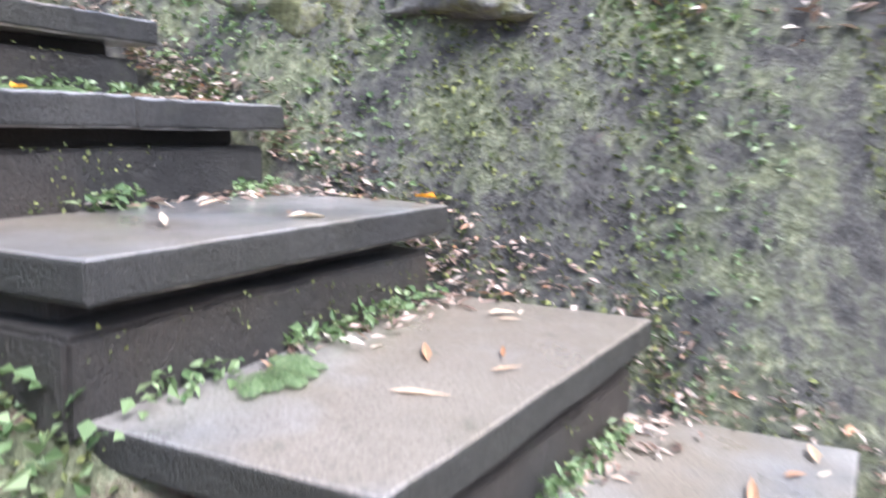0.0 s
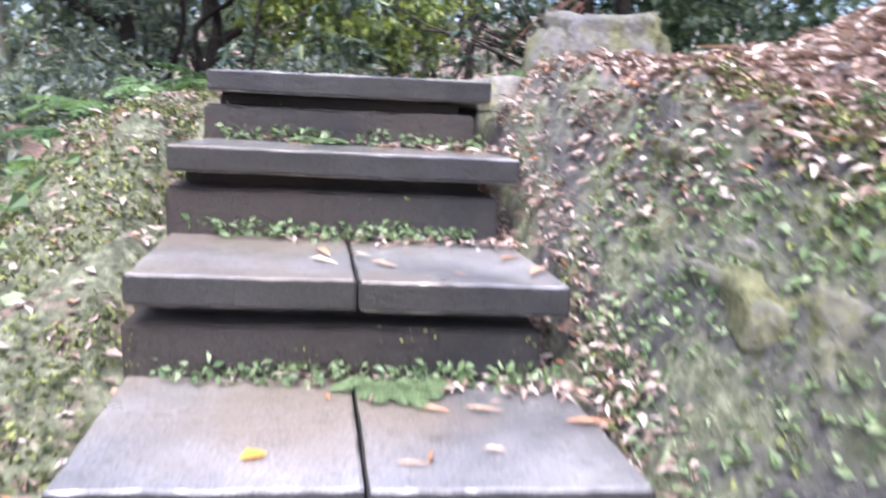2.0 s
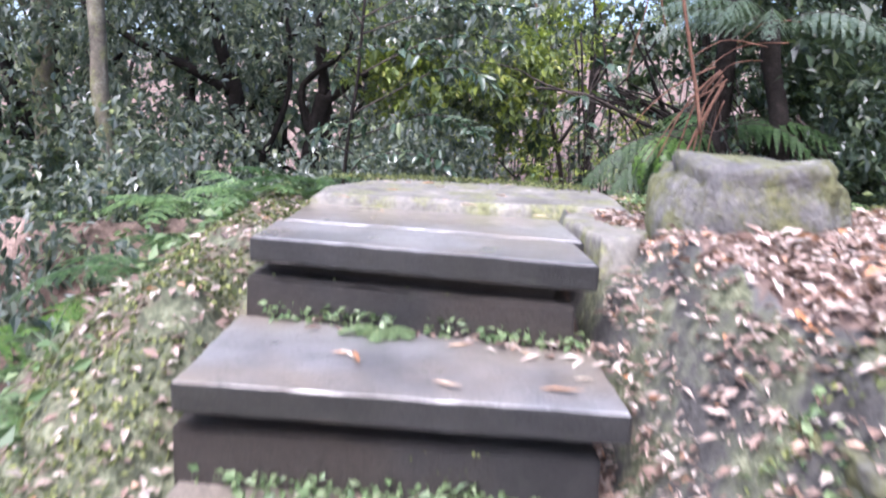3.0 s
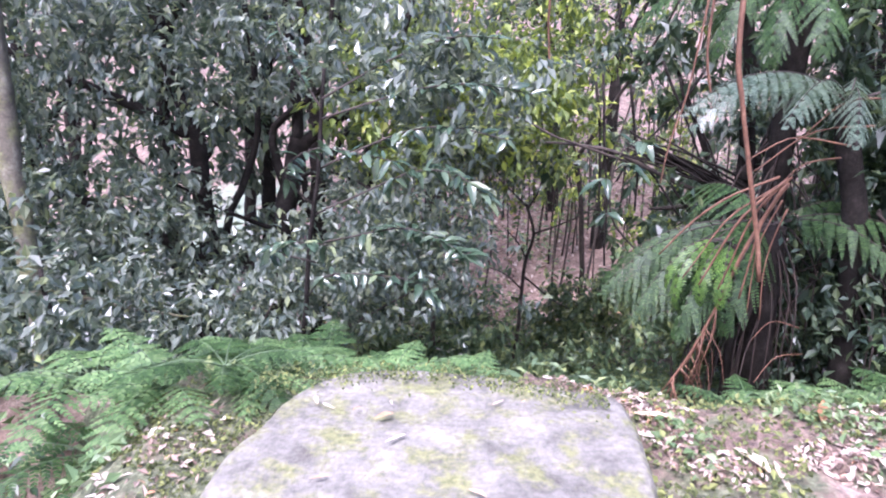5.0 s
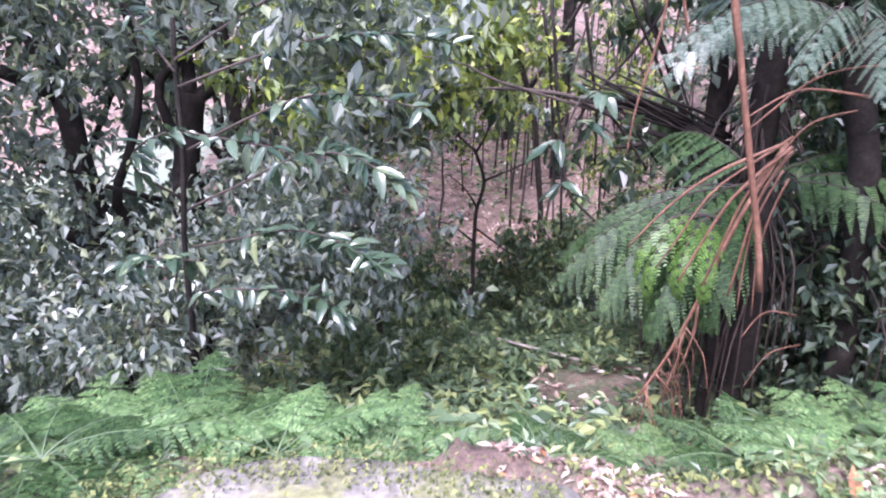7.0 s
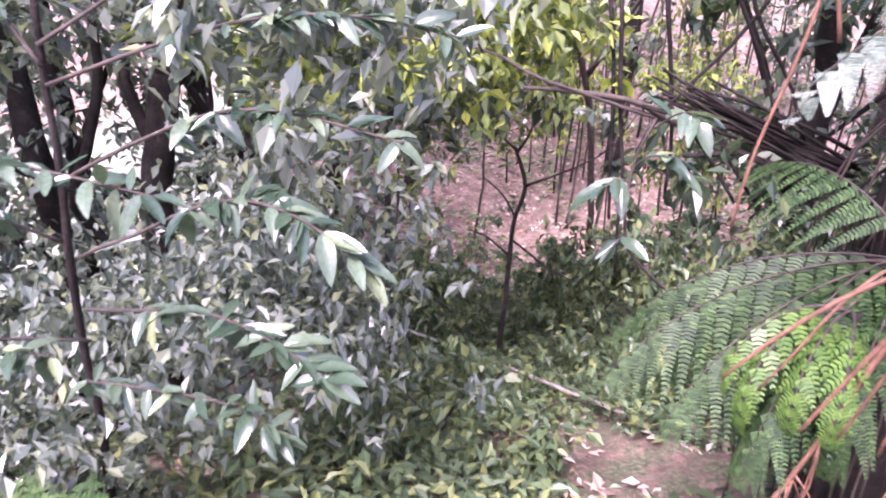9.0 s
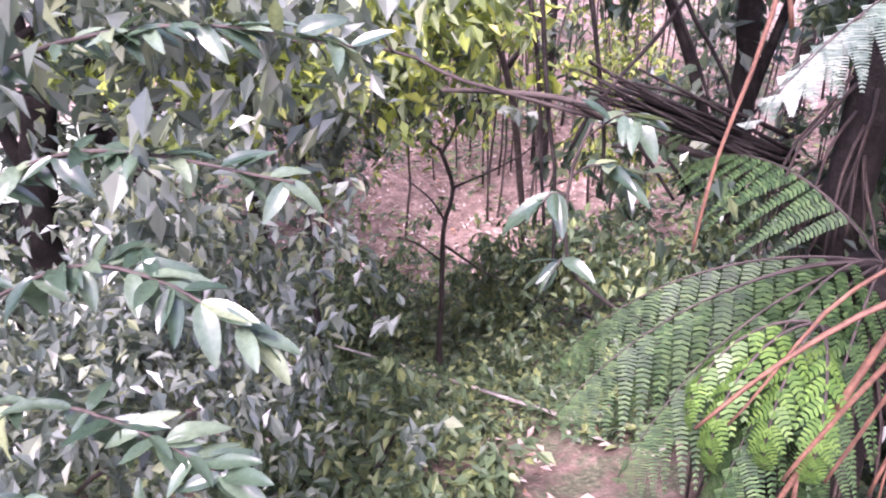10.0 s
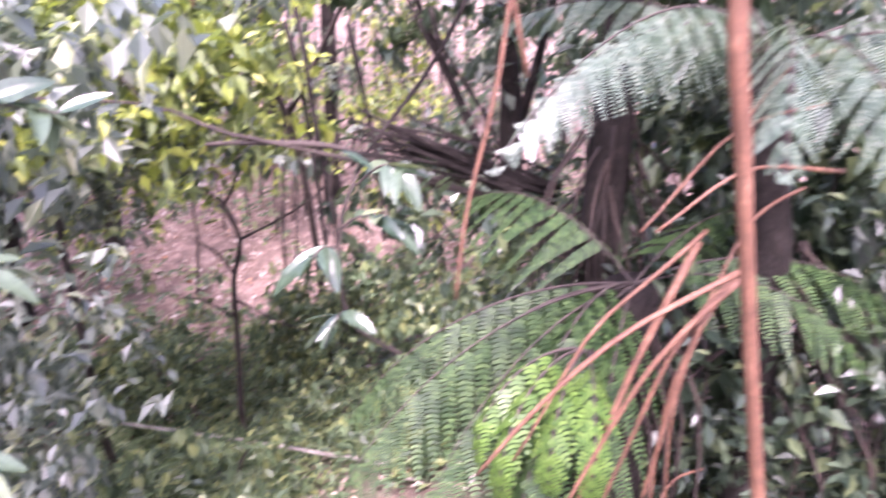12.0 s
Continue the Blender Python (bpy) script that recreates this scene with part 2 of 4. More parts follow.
def curve_points(pts, n, jitter=0.0, seed=0):
    """A smooth run of n points through the given ones."""
    pts = [Vector(p) for p in pts]
    out = []
    for i in range(n):
        u = i / (n - 1) * (len(pts) - 1)
        k = min(int(u), len(pts) - 2)
        f = u - k
        p0, p1, p2, p3 = pts[max(k - 1, 0)], pts[k], pts[k + 1], pts[min(k + 2, len(pts) - 1)]
        q = 0.5 * (2 * p1 + (p2 - p0) * f + (2 * p0 - 5 * p1 + 4 * p2 - p3) * f * f + (3 * p1 - p0 - 3 * p2 + p3) * f ** 3)
        if jitter:
            q = q + noise.noise_vector(q * 3 + Vector((seed, seed * 2, 0))) * jitter
        out.append(q)
    return out


def limb(name, pts, r0, r1, mat, parent, n=14, sides=8, jitter=0.02, label=""):
    bm = bmesh.new()
    pp = curve_points(pts, n, jitter, hash_of(pts))
    tube(bm, pp, [r0 + (r1 - r0) * (i / (n - 1)) ** 0.8 for i in range(n)], sides, 0.25)
    return smooth(part(name, bm, mat, parent, label))


def hash_of(pts):
    return (pts[0][0] * 3.1 + pts[-1][1] * 7.7 + pts[-1][2] * 1.3) % 10


def boulder(bm, at, size, seed, cuts=4, rough=0.22):
    """A worn stone: a cube-like ball pushed in and out by noise, with flattened facets."""
    made = bmesh.ops.create_icosphere(bm, subdivisions=cuts, radius=1.0)["verts"]
    for v in made:
        c = v.co.copy()
        box = Vector([math.copysign(abs(k) ** 0.55, k) for k in c]) * 0.8
        q = box * (1 + rough * noise.noise(c * 1.6 + Vector((seed, 0, 0))) + rough * 0.45 * noise.noise(c * 4.5 + Vector((0, seed, 0))) + rough * 0.15 * noise.noise(c * 13))
        v.co = Vector((q.x * size[0], q.y * size[1], q.z * size[2])) + Vector(at)


# ---- ground ----
STEP_Y = (-1.02, -0.55, -0.06, 0.41, 0.855, 1.325, 1.76)
STEP_Z = (0.0, 0.235, 0.48, 0.722, 0.957, 1.2, 1.425)


def sstep(v):
    v = np.clip(v, 0, 1)
    return v * v * (3 - 2 * v)


def height(x, y):
    x, y = np.asarray(x, float), np.asarray(y, float)
    core = np.interp(y, [-40, -3, -1.5, -1.02, -0.55, 0, 0.41, 0.85, 1.32, 1.76, 2.2, 3.5], [-9, -1.0, -0.5, -0.26, -0.04, 0.18, 0.42, 0.66, 0.9, 1.12, 1.32, 1.36])
    edge = np.interp(y, [-40, -3, -1.2, -0.5, 0, 0.4, 0.9, 1.4, 1.9, 3.5], [-9, -1.0, -0.45, -0.32, 0.02, 0.38, 0.74, 1.0, 1.3, 1.36])
    shelf = 0.22 + np.clip((-0.1 - y) * 2.2, 0, 1.3)
    dx = np.clip(-x - shelf, 0, None)
    left = edge - np.interp(dx, [0, 0.15, 1.0, 2.2, 8, 60, 1500], [0, 0.08, 0.95, 1.9, 3.2, 6, 8])
    crest = np.interp(y, [-40, -3, -1, 0, 1, 1.6, 2.1, 2.6, 3.6], [-7, 0.95, 1.1, 1.25, 1.42, 1.49, 1.46, 1.42, 1.40])
    fill = core + np.interp(y, [-1.2, -0.9, 1.2, 1.7, 2.4], [0.05, 0.10, 0.14, 0.2, 0.08])
    right = fill + (crest - fill) * sstep((x - 0.98) / np.interp(y, [0.9, 1.5], [0.42, 0.2])) ** 0.8 + 0.36 * np.clip(x - 1.4, 0, 6) * sstep((1.9 - y) / 1.2) + 0.12 * np.clip(x - 1.5, 0, 30) * sstep((3.2 - y) / 1.6)
    main = np.where(x < 0, left + (core - left) * sstep((x + 0.12) / 0.12), np.where(x > 0.98, right, core))
    d = y - 3.36 - 0.08 * sstep((1.15 - x) / 0.8) - 0.05 * np.sin(x * 2.3) - 0.05 * np.sin(x * 6.1 + 1)
    rav = np.interp(d, [0, 0.25, 1.1, 2.5, 5, 6.5, 9, 20, 45, 120, 1500], [1.38, 1.2, 0.62, 0.05, -0.95, -1.1, -0.75, 1.8, 7, 14, 14])
    rav = rav - np.interp(-x, [0.6, 3, 9, 40], [0, 1.0, 3.0, 9]) * sstep(d / 1.5) * (0.4 + 0.6 * sstep((40 - y) / 25)) + 0.1 * np.clip(x - 2.2, 0, 20)
    return main + (np.minimum(rav, main + 30) - main) * sstep(d / 0.3)


def bumpy(x, y):
    p = Vector((x, y, 0.0))
    calm = 0.35 if 2.9 < y < 3.9 and -0.2 < x < 3.5 else 1.0
    return calm * 0.055 * noise.noise(p * 2.3) + 0.03 * noise.noise(p * 6.1) + 0.016 * noise.noise(p * 15)


def axis(lo, a, b, hi, fine, grow):
    mid = list(np.arange(a, b, fine))
    up, dn, s = [b], [], fine
    while up[-1] < hi:
        s *= grow
        up.append(up[-1] + s)
    s, p = fine, a
    while p > lo:
        s *= grow
        p -= s
        dn.append(p)
    return np.array(dn[::-1] + mid + up)


gx, gy = axis(-900, -1.3, 2.6, 900, 0.035, 1.09), axis(-900, -1.3, 4.6, 1400, 0.035, 1.07)
GX, GY = np.meshgrid(gx, gy)
GZ = height(GX, GY)
steep = np.abs(np.gradient(GZ, axis=1) / np.gradient(GX, axis=1))
for j in range(GZ.shape[0]):
    for i in range(GZ.shape[1]):
        x, y = gx[i], gy[j]
        if abs(x) < 14 and -6 < y < 30:
            flat = 0.25 if -0.02 < x < 0.98 and y < 3.5 else 1.0
            GZ[j, i] += bumpy(x, y) * flat * (1.0 + min(1.0, float(steep[j, i])))
cols = len(gx)
faces = [(j * cols + i, j * cols + i + 1, (j + 1) * cols + i + 1, (j + 1) * cols + i) for j in range(len(gy) - 1) for i in range(cols - 1)]
ground = smooth(part("ground", (np.stack([GX, GY, GZ], -1).reshape(-1, 3), faces), M_GROUND))
tagged(ground, "forest floor of brown soil, dead leaves and moss", "ground", kind="structure")
mossy = np.clip(0.42 * sstep(steep / 0.9) * (GX > 0.9) + 0.5 * ((GX < 0.03 + 0.3 * (GY > 2.5)) & (GX > -0.75) & (GY > -0.6) & (GY < 3.6)) + 0.42 * ((GY > 4.6) & (GY < 10) & (GX < 3)) + 0.40 * ((GX > 1.2) & (GY > 2.3) & (GY < 3.6)), 0, 1)
rocky = np.clip(0.6 * sstep(steep / 0.8) * (GX > 0.9) * (GX < 2) * (GY < 3.4), 0, 1)
pale = 0.5 * sstep((-2.6 - GX) / 1.0) * sstep((GY - 6.5) / 2) * sstep((22 - GY) / 4)
for nm, arr in (("mossy", mossy), ("rocky", rocky), ("pale", pale)):
    at = ground.data.attributes.new(nm, "FLOAT", "POINT")
    at.data.foreach_set("value", np.ascontiguousarray(arr.reshape(-1), dtype=np.float32))


def gz(x, y):
    return float(height(x, y)) + bumpy(x, y)


# ---- stone steps ----
def slab_mesh(x0, x1, yl, yr, depth, z, thick, seed, worn=0.006):
    """A dressed slab whose front edge runs from yl at its x0 to yr at its x1, with worn edges."""
    bm = bmesh.new()
    rows = []
    for size, n in ((x1 - x0, 22), (depth, 12), (thick, 3)):
        e = min(0.009 / size, 0.2)
        rows.append([0.0] + [e + (1 - 2 * e) * k / (n - 2) for k in range(n - 1)] + [1.0])
    nx, ny, nz = 22, 12, 3
    vs = {}
    for i in range(nx + 1):
        for j in range(ny + 1):
            for k in range(nz + 1):
                if i in (0, nx) or j in (0, ny) or k in (0, nz):
                    u, v, w = rows[0][i], rows[1][j], rows[2][k]
                    p = Vector((x0 + (x1 - x0) * u, yl + (yr - yl) * u + depth * v, z - thick + thick * w))
                    edges = (i in (0, nx)) + (j in (0, ny)) + (k in (0, nz))
                    q = noise.noise_vector(p * 7 + Vector((seed, 0, 0))) * worn * 0.35 + noise.noise_vector(p * 31) * worn * 0.35
                    if edges >= 2:
                        mid = Vector(((x0 + x1) / 2, yl + depth / 2, z - thick / 2))
                        inward = (mid - p)
                        q += Vector([math.copysign(worn * (0.5 + 0.9 * abs(noise.noise(p * 17))), c) for c in inward])
                    vs[i, j, k] = bm.verts.new(p + q)
    def quad(a, b2, c, d):
        f = bm.faces.new((vs[a], vs[b2], vs[c], vs[d]))
        # Vertical faces take slot 1, where the slabs carry their painted shade.
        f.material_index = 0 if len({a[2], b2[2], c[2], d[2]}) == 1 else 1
    for i in range(nx):
        for j in range(ny):
            quad((i, j, nz), (i + 1, j, nz), (i + 1, j + 1, nz), (i, j + 1, nz))
            quad((i, j, 0), (i, j + 1, 0), (i + 1, j + 1, 0), (i + 1, j, 0))
    for i in range(nx):
        for k in range(nz):
            quad((i, 0, k), (i + 1, 0, k), (i + 1, 0, k + 1), (i, 0, k + 1))
            quad((i, ny, k), (i, ny, k + 1), (i + 1, ny, k + 1), (i + 1, ny, k))
    for j in range(ny):
        for k in range(nz):
            quad((0, j, k), (0, j, k + 1), (0, j + 1, k + 1), (0, j + 1, k))
            quad((nx, j, k), (nx, j + 1, k), (nx, j + 1, k + 1), (nx, j, k + 1))
    return bm


# front left y, front right y, left x, right x, joint
STEPS = (
    (-0.95, -1.09, 0.02, 1.02, None, "lowest worn stone step half buried in dead leaves"),
    (-0.46, -0.635, 0.0, 1.02, None, "damp grey stone step with dead leaves along its back"),
    (0.0, -0.125, -0.01, 0.96, None, "damp grey stone step with an orange leaf at its end"),
    (0.445, 0.371, -0.01, 0.958, 0.48, "stone step of two joined slabs with an orange leaf"),
    (0.897, 0.811, 0.0, 0.952, 0.486, "damp stone step of two joined slabs strewn with dry leaves"),
    (1.364, 1.284, 0.005, 0.956, None, "damp stone step with weeds below its overhanging slab"),
    (1.868, 1.66, 0.04, 0.955, None, "top stone step at the edge of the landing"),
)
for n, (yl, yr, x0, x1, joint, text) in enumerate(STEPS):
    z = STEP_Z[n]
    step = thing("stone_step", text, "stone step", "flight of stone steps")
    depth = 0.34 if n == 6 else 0.52
    lift = lambda x: yl + (yr - yl) * (x - x0) / (x1 - x0)
    if joint:
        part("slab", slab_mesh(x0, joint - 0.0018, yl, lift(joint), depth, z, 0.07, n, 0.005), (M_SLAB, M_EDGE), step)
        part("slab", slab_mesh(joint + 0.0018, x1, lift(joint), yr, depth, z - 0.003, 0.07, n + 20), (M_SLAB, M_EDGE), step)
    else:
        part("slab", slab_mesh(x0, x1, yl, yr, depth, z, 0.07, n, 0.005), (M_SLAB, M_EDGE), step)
    inset = 0.035 if n != 6 else 0.012
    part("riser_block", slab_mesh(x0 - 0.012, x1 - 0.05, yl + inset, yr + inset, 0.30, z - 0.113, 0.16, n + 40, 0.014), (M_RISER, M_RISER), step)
    # Near-black filler, set back to give the shaded gap under the slab.
    part("gap_filler", slab_mesh(x0 + 0.03, x1 - 0.09, yl + inset + 0.075, yr + inset + 0.075, 0.22, z - 0.0705, 0.042, n + 60, 0.008), (M_RISER, M_RISER), step)

landing = thing("landing", "weathered stone landing with mossy edges at the top of the steps", "landing")
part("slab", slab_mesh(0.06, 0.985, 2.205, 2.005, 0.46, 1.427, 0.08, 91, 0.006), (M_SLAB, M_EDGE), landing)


def rough_plate(outline, z, thick, seed):
    """A flat irregular plate with the given outline, bumpy on top."""
    bm = bmesh.new()
    cx = sum(p[0] for p in outline) / len(outline)
    cy = sum(p[1] for p in outline) / len(outline)
    pts = curve_points([(x, y, 0) for x, y in outline] + [(*outline[0], 0)], 72)[:-1]
    rings = []
    for s in [0.0, 0.2, 0.4, 0.55, 0.7, 0.82, 0.9, 0.96, 1.0, 1.01]:
        ring = []
        for k, p in enumerate(pts):
            q = Vector((cx + (p.x - cx) * s, cy + (p.y - cy) * s, 0))
            q.xy += noise.noise_vector(q * 5 + Vector((seed, 0, 0))).xy * 0.025 * s
            top = z + 0.013 * noise.noise(q * 4.0) + 0.007 * noise.noise(q * 14) - (0.02 if s >= 1.0 else 0) - (thick if s > 1.0 else 0)
            ring.append(bm.verts.new((q.x, q.y, top)))
        if rings:
            for k in range(len(ring)):
                a, b2 = rings[-1], ring
                bm.faces.new((a[k], b2[k], b2[(k + 1) % len(ring)], a[(k + 1) % len(ring)]))
        rings.append(ring)
    bmesh.ops.remove_doubles(bm, verts=bm.verts, dist=0.0005)
    return bm


smooth(part("rough_slab", rough_plate([(0.06, 2.66), (0.5, 2.6), (1.0, 2.52), (1.26, 2.55), (1.29, 2.85), (1.31, 3.15), (1.28, 3.31), (1.1, 3.36), (0.9, 3.38), (0.68, 3.46), (0.45, 3.43), (0.3, 3.37), (0.2, 3.24), (0.12, 3.0), (0.07, 2.8)], 1.468, 0.12, 3), M_CONCRETE, landing, "lichen-grey rough concrete slab with mossy rim"))
smooth(part("side_strip", rough_plate([(1.0, 1.9), (1.1, 1.88), (1.2, 2.05), (1.27, 2.3), (1.26, 2.52), (1.1, 2.5), (0.995, 2.45), (0.99, 2.1)], 1.455, 0.1, 8), M_CONCRETE, landing, "grey mortar strip beside the slabs"))

bm = bmesh.new()
boulder(bm, (1.42, 1.97, 1.54), (0.28, 0.27, 0.205), 2.0)
stone = smooth(part("boulder", bm, M_ROCK))
tagged(stone, "flat-topped mossy boulder beside the landing", "boulder")

# Rock ledges that crop out of the bank.
for k, (at, size) in enumerate((((1.38, 0.08, 1.03), (0.26, 0.4, 0.10)), ((1.36, -0.55, 0.74), (0.20, 0.36, 0.11)), ((1.22, 0.62, 0.98), (0.16, 0.34, 0.14)), ((1.25, -0.95, 0.38), (0.2, 0.4, 0.16)), ((1.5, 0.05, 1.24), (0.22, 0.2, 0.08)), ((1.2, -0.15, 0.52), (0.14, 0.3, 0.11)), ((1.24, 1.12, 1.2), (0.16, 0.28, 0.13)))):
    bm = bmesh.new()
    boulder(bm, (at[0] + 0.07, at[1], at[2]), size, 5.0 + k * 3.3, 5, 0.5)
    tagged(smooth(part("rock", bm, M_ROCK)), "rough grey rock with moss set in the bank", "rock", "rocks of the bank")


# ---- trees ----
DENSE = 1.9

def crown(parent, clusters, mat, size, name="crown", label=""):
    """Leaves about cluster centres (x, y, z, spread, count); the tips hang outward."""
    at, along = [], []
    for x, y, z, r, n in clusters:
        # leaves sit along short twigs, so that gaps stay between the sprays
        n = int(n * DENSE)
        sprays = max(3, n // 14)
        c = rng.normal(0, 1, (sprays, 3)) * r * np.array([0.55, 0.55, 0.42]) + (x, y, z)
        way = unit(rng.normal(0, 1, (sprays, 3)) + np.array([0, 0, -0.15]))
        k = rng.integers(0, sprays, n)
        at.append(c[k] + way[k] * rng.uniform(-0.5, 0.5, (n, 1)) * r * 0.45 + rng.normal(0, 0.025, (n, 3)))
        along.append(way[k] * 0.6 + rng.normal(0, 0.6, (n, 3)) + np.array([0, 0, -0.5]))
    at, along = np.concatenate(at), np.concatenate(along)
    up = rng.normal(0, 0.35, at.shape) + np.array([0, 0, 1.0])
    L = size * rng.uniform(0.65, 1.25, len(at))
    return part(name, cheap_leaves(at, along, up, L, L * rng.uniform(0.42, 0.6, len(at))), mat, parent, label)


def tree(name, label, base, trunk, r0, r1, limbs, clusters, leaf_mat, leaf_size, bark=M_BARK, category="tree", group=""):
    t = thing(name, label, category, group)
    limb("trunk", [base] + trunk, r0, r1, bark, t, 22, 10, 0.03)
    for pts, a, b2 in limbs:
        limb("limb", pts, a, b2, bark, t, 12, 7, 0.03)
    if clusters:
        crown(t, clusters, leaf_mat, leaf_size)
    return t


tree("forked_tree", "dark forked evergreen tree with twisting limbs and glossy leaves", (-0.72, 6.5, -1.1),
     [(-0.69, 6.5, 0.1), (-0.64, 6.5, 1.02), (-0.6, 6.5, 1.45), (-0.5, 6.5, 1.94)], 0.105, 0.075,
     [([(-0.52, 6.5, 1.85), (-0.385, 6.5, 1.95), (-0.145, 6.48, 2.12), (0.12, 6.45, 2.26), (0.265, 6.4, 2.6), (0.4, 6.4, 3.1)], 0.06, 0.02),
      ([(-0.6, 6.5, 1.5), (-0.72, 6.48, 1.95), (-0.565, 6.45, 2.13), (-0.37, 6.45, 2.26), (-0.26, 6.4, 2.45), (-0.2, 6.4, 3.2)], 0.04, 0.014),
      ([(-0.69, 6.5, 0.6), (-1.06, 6.45, 1.18), (-0.9, 6.4, 1.6), (-0.79, 6.4, 2.06), (-0.85, 6.4, 3.0)], 0.042, 0.02),
      ([(-0.52, 6.5, 1.9), (-0.55, 6.6, 2.6), (-0.7, 6.7, 3.6)], 0.05, 0.02),
      ([(-0.6, 6.5, 1.6), (-0.25, 6.3, 1.72), (0.2, 6.1, 1.62)], 0.018, 0.006),
      ([(-0.64, 6.5, 1.2), (-1.1, 6.1, 1.5), (-1.5, 5.8, 1.9)], 0.022, 0.007)],
     [(-0.5, 6.4, 3.3, 0.8, 700), (0.5, 6.2, 3.1, 0.6, 350), (-1.4, 6.2, 3.0, 0.8, 700), (0.3, 6.0, 2.5, 0.4, 330), (0.1, 6.0, 1.5, 0.4, 500), (-1.3, 5.7, 1.5, 0.45, 480), (-0.5, 5.8, 2.65, 0.4, 330),
      (0.45, 5.6, 1.55, 0.4, 420), (0.2, 5.3, 1.35, 0.38, 420), (-0.1, 5.9, 1.1, 0.4, 420), (-0.9, 5.7, 1.1, 0.4, 420), (-1.0, 5.8, 2.3, 0.35, 260)],
     M_SHRUB_LEAF, 0.075)

tree("leaning_tree", "dark leaning tree with small glossy leaves", (-1.35, 6.6, -1.6),
     [(-1.3, 6.5, 0.3), (-1.24, 6.5, 1.2), (-1.33, 6.5, 2.05), (-1.5, 6.5, 2.6), (-1.6, 6.5, 3.6)], 0.10, 0.05,
     [([(-1.33, 6.5, 1.95), (-1.84, 6.45, 2.17), (-2.24, 6.4, 2.39), (-2.75, 6.3, 2.6)], 0.055, 0.02), ([(-1.27, 6.5, 0.9), (-1.9, 6.3, 1.35), (-2.38, 6.2, 1.54), (-2.9, 6.1, 1.85)], 0.05, 0.02), ([(-1.5, 6.5, 2.6), (-0.9, 6.4, 3.6)], 0.04, 0.015)],
     [(-1.9, 5.5, 2.7, 0.7, 800), (-1.5, 6.2, 3.6, 0.9, 700), (-2.4, 5.8, 2.2, 0.7, 900), (-1.8, 5.4, 1.5, 0.55, 850), (-1.4, 5.1, 0.9, 0.5, 700)],
     M_SHRUB_LEAF, 0.075)

tree("slender_tree", "slender trunk spotted with pale lichen", (-1.75, 5.0, -2.0), [(-1.75, 5.0, 0.5), (-1.8, 5.0, 2.2), (-1.9, 5.1, 5.5)], 0.075, 0.05,
     [([(-1.8, 5.0, 1.2), (-1.3, 5.2, 1.0), (-0.9, 5.3, 0.9)], 0.018, 0.006), ([(-1.82, 5.0, 3.0), (-1.2, 5.1, 3.9)], 0.03, 0.01)],
     [(-1.9, 5.1, 5.0, 1.0, 1300)], M_TREE_LEAF, 0.085, M_PALE_BARK, group="slender trunks")
tree("slender_tree", "slender grey trunk with ivy-like leaves on it", (-2.95, 6.4, -2.6), [(-2.9, 6.4, 0.5), (-2.95, 6.4, 2.2), (-2.8, 6.5, 6)], 0.12, 0.08,
     [([(-2.9, 6.4, 2.4), (-3.6, 6.2, 3.2)], 0.035, 0.01)],
     [(-3.4, 6.4, 4.8, 1.3, 1600), (-2.9, 6.3, 1.0, 0.35, 300)], M_TREE_LEAF, 0.09, M_PALE_BARK, group="slender trunks")
tree("slender_tree", "thin bent sapling with few leaves", (-1.35, 4.2, -1.3), [(-1.32, 4.25, 0.2), (-1.2, 4.3, 0.8), (-1.35, 4.4, 1.5)], 0.03, 0.012,
     [([(-1.22, 4.3, 0.75), (-0.9, 4.4, 1.1)], 0.012, 0.004)], [(-1.3, 4.4, 1.3, 0.45, 320)], M_SHRUB_LEAF, 0.08, M_BARK, group="slender trunks")

tree("yellow_green_tree", "slim tree with bright yellow-green leaves", (2.4, 9.6, -0.9), [(2.2, 9.3, 1.0), (1.7, 8.6, 2.6), (1.2, 7.8, 3.4)], 0.04, 0.015,
     [([(1.8, 8.8, 2.4), (1.0, 7.6, 2.65), (0.3, 6.9, 2.7)], 0.025, 0.006), ([(2.1, 9.2, 1.5), (2.6, 8.6, 2.6), (2.8, 8.2, 3.2)], 0.03, 0.008)],
     [(0.0, 6.3, 2.2, 0.4, 200), (0.35, 6.0, 2.2, 0.4, 220), (0.85, 6.0, 2.25, 0.4, 230), (1.3, 6.3, 2.2, 0.4, 200), (1.15, 6.6, 2.45, 0.4, 350), (0.35, 6.4, 2.5, 0.4, 350), (0.3, 6.8, 2.05, 0.5, 350), (1.0, 7.0, 2.3, 0.5, 400), (1.6, 7.4, 2.25, 0.45, 350), (0.8, 7.6, 1.75, 0.5, 500), (1.4, 8.2, 1.7, 0.5, 400), (1.0, 7.6, 2.75, 0.75, 700), (0.2, 7.2, 2.6, 0.6, 500), (1.9, 7.9, 2.9, 0.7, 400), (1.0, 7.4, 3.6, 0.9, 300), (0.9, 8.8, 1.9, 0.6, 350), (0.3, 8.4, 2.0, 0.6, 300)], M_YELLOW_LEAF, 0.085, M_TWIG)

